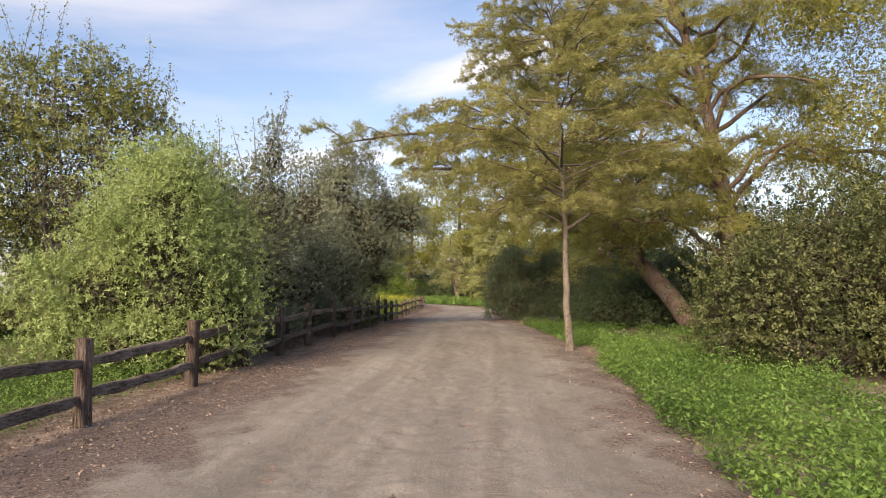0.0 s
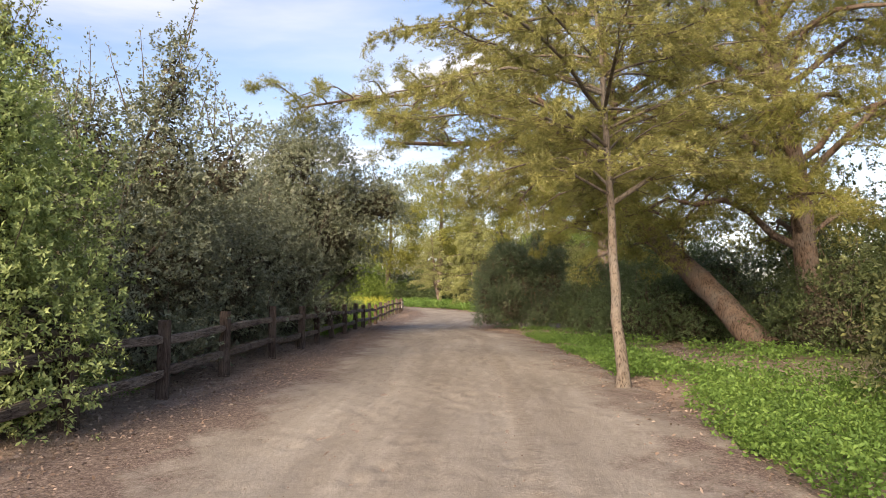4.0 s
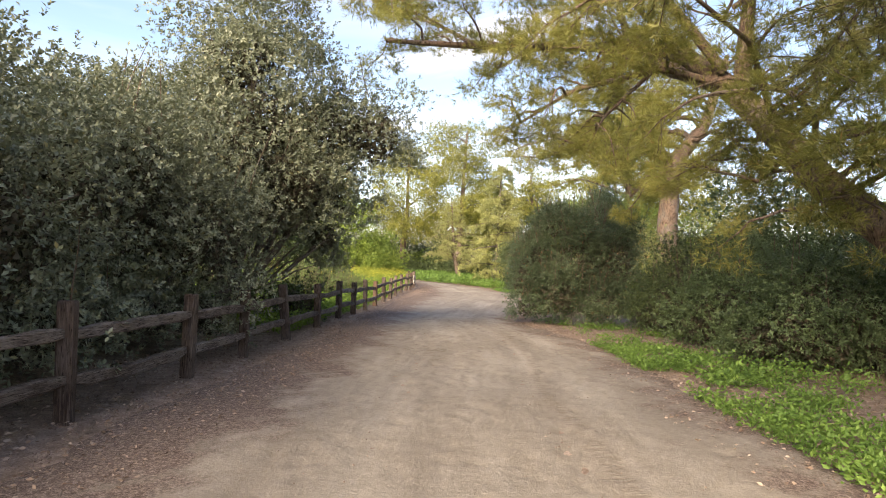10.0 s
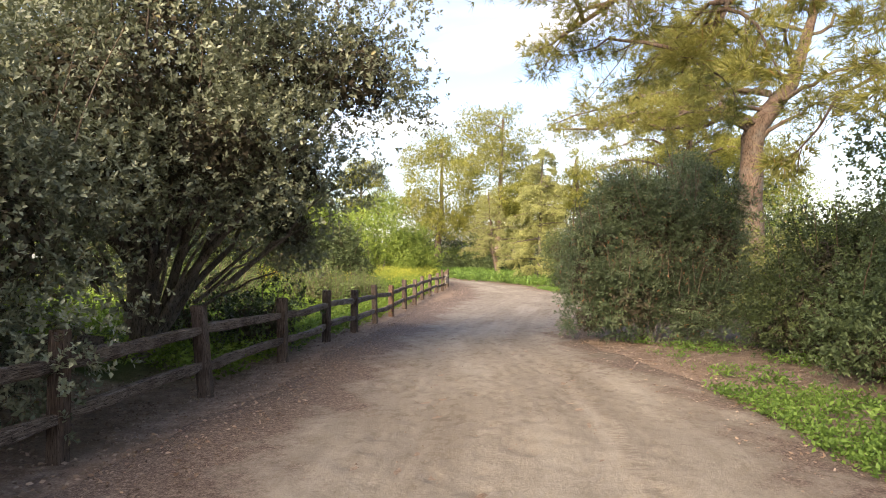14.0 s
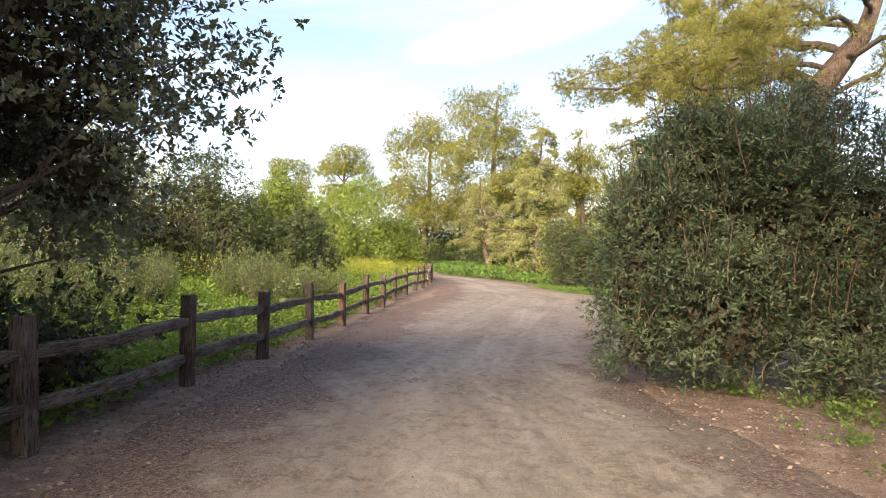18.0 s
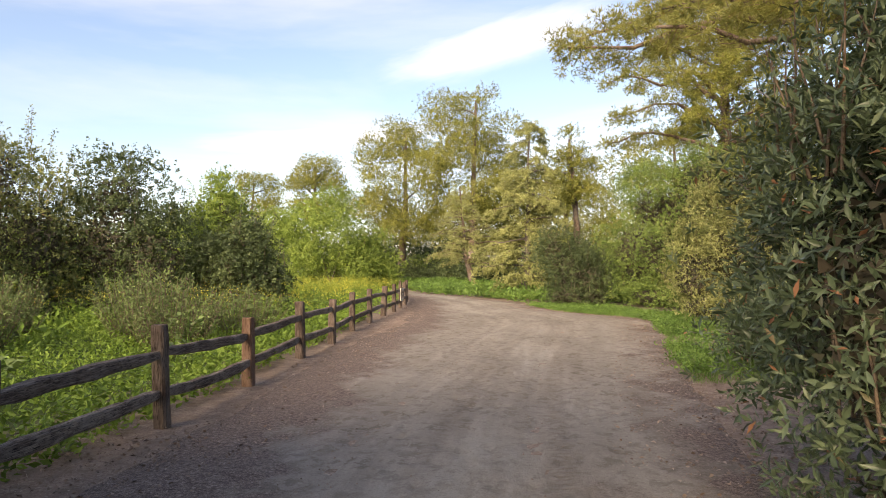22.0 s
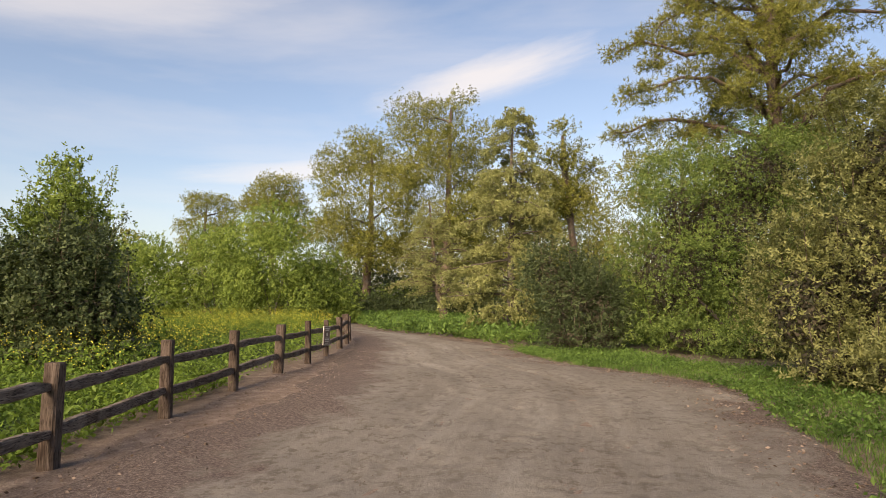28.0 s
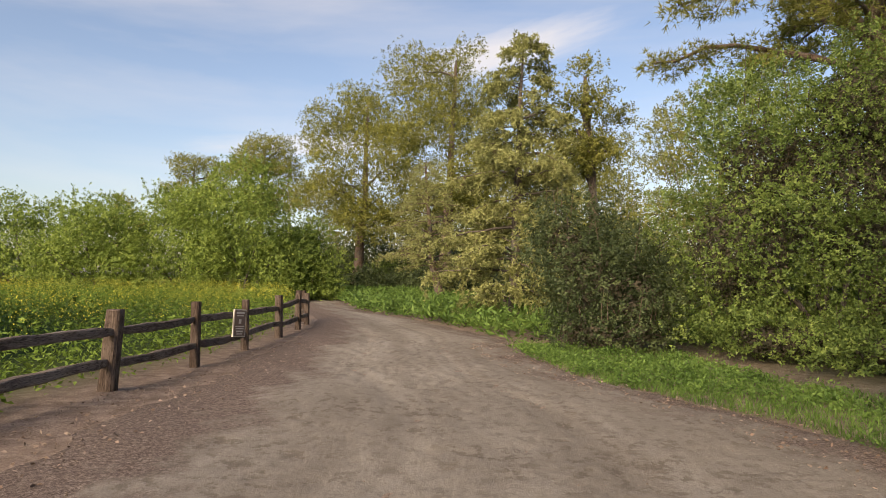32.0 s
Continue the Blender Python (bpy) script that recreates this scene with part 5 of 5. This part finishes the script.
# weeds left of the fence near the start
x, y = strewn(6500, -2.0, 13.5, lambda y, u: fx(y) - 0.45 - u ** 1.3 * 8, r)
stuff("weeds", weeds_mesh("weeds", x, y, 0.4 + 0.15 * swell(x, y, 0.6, 2.0), 0.045, 0.42, 10, r, 0.08), M_WEED, "knee-high bright green weeds behind the fence", "weeds")
# verge on the right near the start
x, y = strewn(15000, -3.0, 14.0, lambda y, u: rx(y) + 0.12 + u ** 1.2 * 3.8, r)
keep = (x < 4.2) & ~((y > 12.8) & (x < 2.2)) & patchy(x, y, 0.55, 3.3, -0.42)
stuff("weeds", weeds_mesh("weeds", x[keep], y[keep], 0.42 + 0.2 * swell(x[keep], y[keep], 0.5, 6.0), 0.048, 0.44, 10, r, 0.05), M_WEED, "bright green leafy weeds along the verge", "weeds")
x, y = strewn(4600, 10.5, 26.0, lambda y, u: rx(y) + 0.1 + u ** 1.4 * 1.7, r)
keep = patchy(x, y, 1.5, 0.6, -0.25) & ~((np.abs(y - 14.3) < 1.0) & (x < 2.2))
stuff("weeds", weeds_mesh("weeds", x[keep], y[keep], 0.15, 0.05, 0.5, 8, r, 0.07), M_WEED, "low green weeds at the edge of the path", "weeds")
x, y = strewn(3000, 12.5, 27.0, lambda y, u: rx(y) + 0.5 + u * 4.5, r)
keep = patchy(x, y, 1.3, 2.6, 0.22)
stuff("weeds", weeds_mesh("weeds", x[keep], y[keep], 0.27, 0.07, 0.5, 10, r), M_WEED, "clumps of green weeds under the pines", "weeds")
# verge after the large shrub
x, y = strewn(11000, 37.5, 56.0, lambda y, u: rx(y) + 0.15 + u ** 1.1 * 3.2, r)
stuff("grass", grass_mesh("grass", x, y, 0.13, r, 0.008, 4), M_WEED, "short bright green grass along the verge", "grass")
x, y = strewn(5200, 38.0, 56.5, lambda y, u: rx(y) + 0.1 + u ** 1.2 * 3.0, r)
keep = patchy(x, y, 1.2, 4.0, -0.15)
stuff("weeds", weeds_mesh("weeds", x[keep], y[keep], 0.17, 0.06, 0.45, 8, r), M_WEED, "low bright green weeds along the verge", "weeds")
x, y = strewn(1500, 26.0, 31.0, lambda y, u: rx(y) + 0.6 + u * 3.0, r)
keep = patchy(x, y, 0.5, 1.1, 0.3)
x, y = x[keep], y[keep]
stuff("weeds", weeds_mesh("weeds", x, y, 0.17, 0.055, 0.5, 9, r, 0.06), M_WEED, "scattered small weeds beneath the large shrub", "weeds")
# the far side of the bend
x, y = strewn(5500, 57.5, 92.0, lambda y, u: rx(y) + 0.1 + u * 8.0, r)
stuff("tall_weeds", weeds_mesh("tall_weeds", x, y, 0.6, 0.22, 0.3, 7, r, 0.16), M_WEED, "tall light green weeds at the bend of the path", "weeds")
# the meadow
x, y = strewn(7000, 25.5, 48.0, lambda y, u: fx(y) - 0.25 - u ** 1.5 * 9.0, r)
stuff("meadow", weeds_mesh("meadow", x, y, 0.36, 0.085, 0.44, 8, r, 0.11), M_MEADOW, "dense bright green meadow weeds behind the fence", "weeds")
x, y = strewn(5000, 25.0, 82.0, lambda y, u: fx(y) - 6.0 - u * 34.0, r)
stuff("meadow", weeds_mesh("meadow", x, y, 0.5, 0.28, 0.3, 7, r, 0.25), M_MEADOW, "wide meadow of light green weeds", "weeds")
x, y = strewn(8000, 44.0, 80.0, lambda y, u: fx(y) - 0.3 - u ** 1.3 * 14.0, r)
stuff("meadow", weeds_mesh("meadow", x, y, 0.75, 0.09, 0.38, 7, r, 0.14), M_MEADOW, "waist-high mustard plants behind the fence", "weeds")
x, y = strewn(3600, 43.5, 80.0, lambda y, u: fx(y) - 0.4 - u ** 1.2 * 16.0, r)
keep = patchy(x, y, 2.2, 5.5, -0.35)
x, y = x[keep], y[keep]
n, per = len(x), 10
base = np.stack([x, y, ground_z(x, y) + r.uniform(0.65, 1.1, n)], -1)
base = (base[:, None] + r.normal(size=(n, per, 3)) * [0.1, 0.1, 0.07]).reshape(-1, 3)
stuff("mustard_flowers", fast_mesh("mustard_flowers", *leaves(base, unit(r.normal(size=(n * per, 3)) + [0, 0, 0.6]), 0.017 * r.uniform(0.7, 1.4, n * per), 0.9, r)), M_FLOWER, "yellow mustard flowers over the meadow", "flowers")

# sage clumps
for k, (x, y, h) in enumerate(((-9.2, 40.3, 1.0), (-10.6, 41.6, 1.1), (-12.2, 38.6, 1.2), (-8.6, 42.4, 0.8), (-14.0, 36.5, 1.2), (-11.4, 35.0, 1.0), (-13.6, 41.0, 1.1), (-16.5, 39.0, 1.2))):
    ob = thing("sage_bush", "grey-green sage clump with pale upright flower stalks", "shrub", (x, y, float(ground_z(x, y))), "sage clumps in the meadow")
    n = 130
    a, q = r.uniform(0, 2 * np.pi, n), np.sqrt(r.uniform(0, 1, n))
    foot = np.stack([np.cos(a) * q * 0.5, np.sin(a) * q * 0.5, 0 * a], 1)
    tip = np.stack([np.cos(a) * q * 1.1, np.sin(a) * q * 1.0, h * 1.3 * r.uniform(0.6, 1.25, n) * (1.1 - 0.35 * q)], 1)
    part("stalk", fast_mesh("stalk", *joined([tube(curve_line(f, t, 4, 0, 0.01, i), np.linspace(0.008, 0.004, 4), 4) for i, (f, t) in enumerate(zip(foot, tip))])), M_TWIG, ob, kind="stuff")
    part("foliage", shoots_mesh("foliage", foot + (tip - foot) * 0.15, tip, 0.07, 0.3, r, 0.045, 0.025), M_SAGE, ob)

# dead leaves and crumbs of soil
x, y = strewn(26000, 0.5, 34.0, lambda y, u: fx(y) - 1.3 + u * 2.6, r)
x2, y2 = strewn(5200, 0.5, 34.0, lambda y, u: rx(y) - 0.7 + u * 1.8, r)
x3, y3 = strewn(2600, 34.0, 56.0, lambda y, u: fx(y) + 0.1 + u * 1.5, r)
x4, y4 = strewn(9000, 13.0, 37.0, lambda y, u: rx(y) + 0.1 + u * 4, r)
x5, y5 = strewn(5000, 33.0, 57.0, lambda y, u: rx(y) - 0.9 + u * 1.4, r)
x, y = np.concatenate([x, x2, x3, x4, x5]), np.concatenate([y, y2, y3, y4, y5])
n = len(x)
base = np.stack([x, y, ground_z(x, y) + r.uniform(0.012, 0.04, n)], -1)
stuff("leaf_litter", fast_mesh("leaf_litter", *leaves(base, unit(r.normal(size=(n, 3)) * [1, 1, 0.25]), 0.036 * r.uniform(0.4, 1.5, n), 0.5, r)), M_LITTER, "dry brown leaves and twigs littering the edges of the path", "leaf litter")


def crumbs_mesh(name, x, y, size, r):
    n = len(x)
    tet = np.array([[1, 0, -0.3], [-0.5, 0.87, -0.3], [-0.5, -0.87, -0.3], [0.1, 0.1, 0.75], [0.55, 0.5, 0.3]])
    a = r.uniform(0, 2 * np.pi, n)
    s = size * r.uniform(0.4, 1.6, n)
    ca, sa = np.cos(a), np.sin(a)
    p = np.stack([tet[None, :, 0] * ca[:, None] - tet[None, :, 1] * sa[:, None], tet[None, :, 0] * sa[:, None] + tet[None, :, 1] * ca[:, None], np.repeat(tet[None, :, 2], n, 0)], -1) * s[:, None, None]
    p += np.stack([x, y, ground_z(x, y) + 0.022], -1)[:, None]
    f = np.array([[0, 1, 4], [1, 3, 4], [3, 0, 4], [1, 2, 3], [2, 0, 3]])
    return fast_mesh(name, p.reshape(-1, 3), (np.arange(n)[:, None, None] * 5 + f).reshape(-1, 3))


x, y = strewn(8200, 0.5, 60.0, lambda y, u: fx(y) + 0.2 + u ** 1.3 * 2.2, r)
x2, y2 = strewn(2600, 0.5, 56.0, lambda y, u: rx(y) - 0.9 + u * 1.2, r)
x3, y3 = strewn(4200, 0.5, 60.0, lambda y, u: fx(y) + 1.5 + u * (rx(y) - fx(y) - 2), r)
stuff("soil_crumbs", crumbs_mesh("soil_crumbs", np.concatenate([x, x2, x3]), np.concatenate([y, y2, y3]), 0.0085, r), M_PEBBLE, "small clods and pebbles on the dirt", "clods")

# ---- undergrowth that closes the sides ----
for k, (x, y, h, w) in enumerate(((9.5, 24.0, 5.2, 2.6), (11.5, 29.0, 6.0, 3.0), (6.4, 31.0, 4.8, 2.2), (9.0, 36.0, 3.8, 3.0), (6.0, 40.5, 3.4, 2.4), (11, 44, 4.5, 3.2), (9.5, 51, 5.0, 3.4), (10.0, 13.0, 4.4, 2.6), (12.5, 58, 5.5, 3.6), (7.5, 63.5, 5.0, 3.2), (-12.5, 22.0, 4.0, 3.0), (-13.5, 28.0, 3.6, 2.6), (-26, 122, 6, 6.0), (-16, 120, 6, 6.0), (-7, 118, 6, 6.0), (3, 112, 6, 6.0), (13, 100, 6, 6.0), (-36, 112, 5, 6.0), (-48, 100, 5, 6.0), (20, 85, 6, 6.0), (-12, 97, 3.2, 3.0), (-8.5, 103, 4.5, 4.0), (3.5, 62.5, 3.6, 2.4), (6.5, 61.5, 4.0, 2.6), (0.8, 61.0, 3.0, 1.8), (-17.5, 102, 5.0, 3.5), (-22, 107, 5.0, 3.5))):
    shrub("shrub", "dense mixed green thicket behind the path's shrubs", "shrub", (x, y), [(0, 0, h * 0.5, w, w * 0.9, h * 0.5), (w * 0.6, -0.3, h * 0.4, w * 0.6, w * 0.6, h * 0.4), (-w * 0.5, -0.4, h * 0.45, w * 0.6, w * 0.6, h * 0.45)], M_FEATHER if k == 2 else (M_DARK, M_OLIVE, M_WILLOW)[k % 3], (1500 if k == 2 else 600) if y < 65 else 300, 22, 0.07 if y < 65 else 0.12, 0.5, 0.26, (0.6 if k == 2 else 0.35) if y < 65 else 0.12, 0.3, 3, 0.04, shoots=8, shoot_len=0.6, seed=191 + k, far=True, group="thicket")

# ---- far woods that close the place ----
for k in range(34):
    a = 2 * np.pi * k / 34 + r.normal() * 0.03
    d = r.uniform(120, 150)
    x, y = math.sin(a) * d - 3, math.cos(a) * d + 30
    if y > 100 and -45 < x < 20:
        y += 25
    if y < 40 or abs(x) > 40:
        far_pine((x, y), r.uniform(9, 14), 5.5, 300 + k, M_GOLD if k % 2 else M_WILLOW, "tree in the far wood around the park", 0.05, 14, 130, 0.9, "far wood")

# unseen trees to the left and behind, added to cast shade over the way
for k, (x, y, h, w) in enumerate(((-20, -1, 7.0, 3.6), (-16, -12, 7.5, 3.8), (-26, 7, 8.0, 4.0), (-22, -10, 10.0, 4.5), (-8, -14, 8.0, 3.5))):
    far_pine((x, y), h, w, 400 + k, M_WILLOW, "unseen leafy tree added beyond the fence to shade the start", 0.05, 18, 200, 0.6, "trees near the start")

# the fallen log behind the fence
ob = thing("log", "grey fallen log lying in the litter under the holly tree", "log", (-7.9, 24.2, float(ground_z(-7.9, 24.2)) + 0.1))
part("bark", fast_mesh("bark", *tube(curve_line((-1.2, -0.5, 0.0), (1.0, 0.7, 0.12), 9, 0.06, 0.03, 5), np.linspace(0.16, 0.1, 9), 10, 0.06, 3)), M_BARK_GREY, ob)
part("branch_stub", fast_mesh("branch_stub", *tube(curve_line((0.2, 0.2, 0.05), (0.5, -0.5, 0.35), 5, 0.02, 0.01, 6), np.linspace(0.05, 0.025, 5), 7, 0.06, 3)), M_BARK_GREY, ob)

# broad-leaved mallows in the meadow
for k, (x, y, h) in enumerate(((-8.9, 35.6, 0.55), (-10.2, 36.6, 0.6), (-11.6, 37.2, 0.6), (-7.6, 37.6, 0.45), (-8.2, 33.8, 0.5), (-9.6, 33.2, 0.5), (-8.3, 39.2, 0.85), (-12.5, 34.5, 0.6))):
    ob = thing("mallow", "pale green broad-leaved weed standing in the meadow", "weed", (x, y, float(ground_z(x, y))), "broad-leaved weeds in the meadow")
    n = 46
    a, u = r.uniform(0, 2 * np.pi, n), r.uniform(0.25, 1.0, n)
    base = np.stack([np.cos(a) * 0.22 * u, np.sin(a) * 0.22 * u, h * u], 1)
    way = unit(np.stack([np.cos(a), np.sin(a), 0.25 + 0 * a], 1) + r.normal(size=(n, 3)) * 0.25)
    part("foliage", fast_mesh("foliage", *leaves(base, way, 0.15 * r.uniform(0.6, 1.2, n), 0.85, r, 0.15, unit(r.normal(size=(n, 3)) * 0.35 + [0, 0, 1]))), M_SAGE, ob)
    part("stalk", fast_mesh("stalk", *tube(curve_line((0, 0, 0), (0.02, 0, h), 5, 0, 0.01, k), np.linspace(0.012, 0.006, 5), 6)), M_WEED, ob)

# the notice on the fence
M_SIGN = plain("sign_face", [(0.21, 0.15, 0.125), (0.21, 0.15, 0.125)], 0.5)
M_SIGN_RIM = plain("sign_paint", [(0.66, 0.62, 0.56), (0.66, 0.62, 0.56)], 0.5)


def box_mesh(cx, cz, w, h, y0, y1):
    bm = bmesh.new()
    bmesh.ops.create_cube(bm, size=1.0)
    for v in bm.verts:
        v.co = Vector((cx + v.co.x * w, (y0 + y1) / 2 + v.co.y * (y1 - y0), cz + v.co.z * h))
    return bm


sx, sy = -6.98, 53.35
ob = thing("sign", "small brown notice with a pale rim hung on the fence rails", "sign", (sx, sy, float(ground_z(sx, sy)) + 0.58))
ob.rotation_euler = (0, radians(4), radians(78))
part("board", box_mesh(0, 0, 0.36, 0.5, -0.012, 0.012), M_SIGN_RIM, ob)
part("face", box_mesh(0, 0, 0.32, 0.46, -0.017, -0.0125), M_SIGN, ob, "brown painted notice face")
for k, (z, w, h) in enumerate(((0.185, 0.24, 0.035), (0.135, 0.2, 0.02), (0.03, 0.07, 0.08), (-0.06, 0.26, 0.02), (-0.1, 0.24, 0.02), (-0.15, 0.2, 0.03), (-0.195, 0.16, 0.02))):
    part("text_bar", box_mesh(0, z, w, h, -0.02, -0.0175), M_SIGN_RIM, ob)
for z in (0.2, -0.2):
    part("bolt", box_mesh(0.0, z + 0.028, 0.018, 0.018, -0.024, -0.0205), M_BARK_GREY, ob)
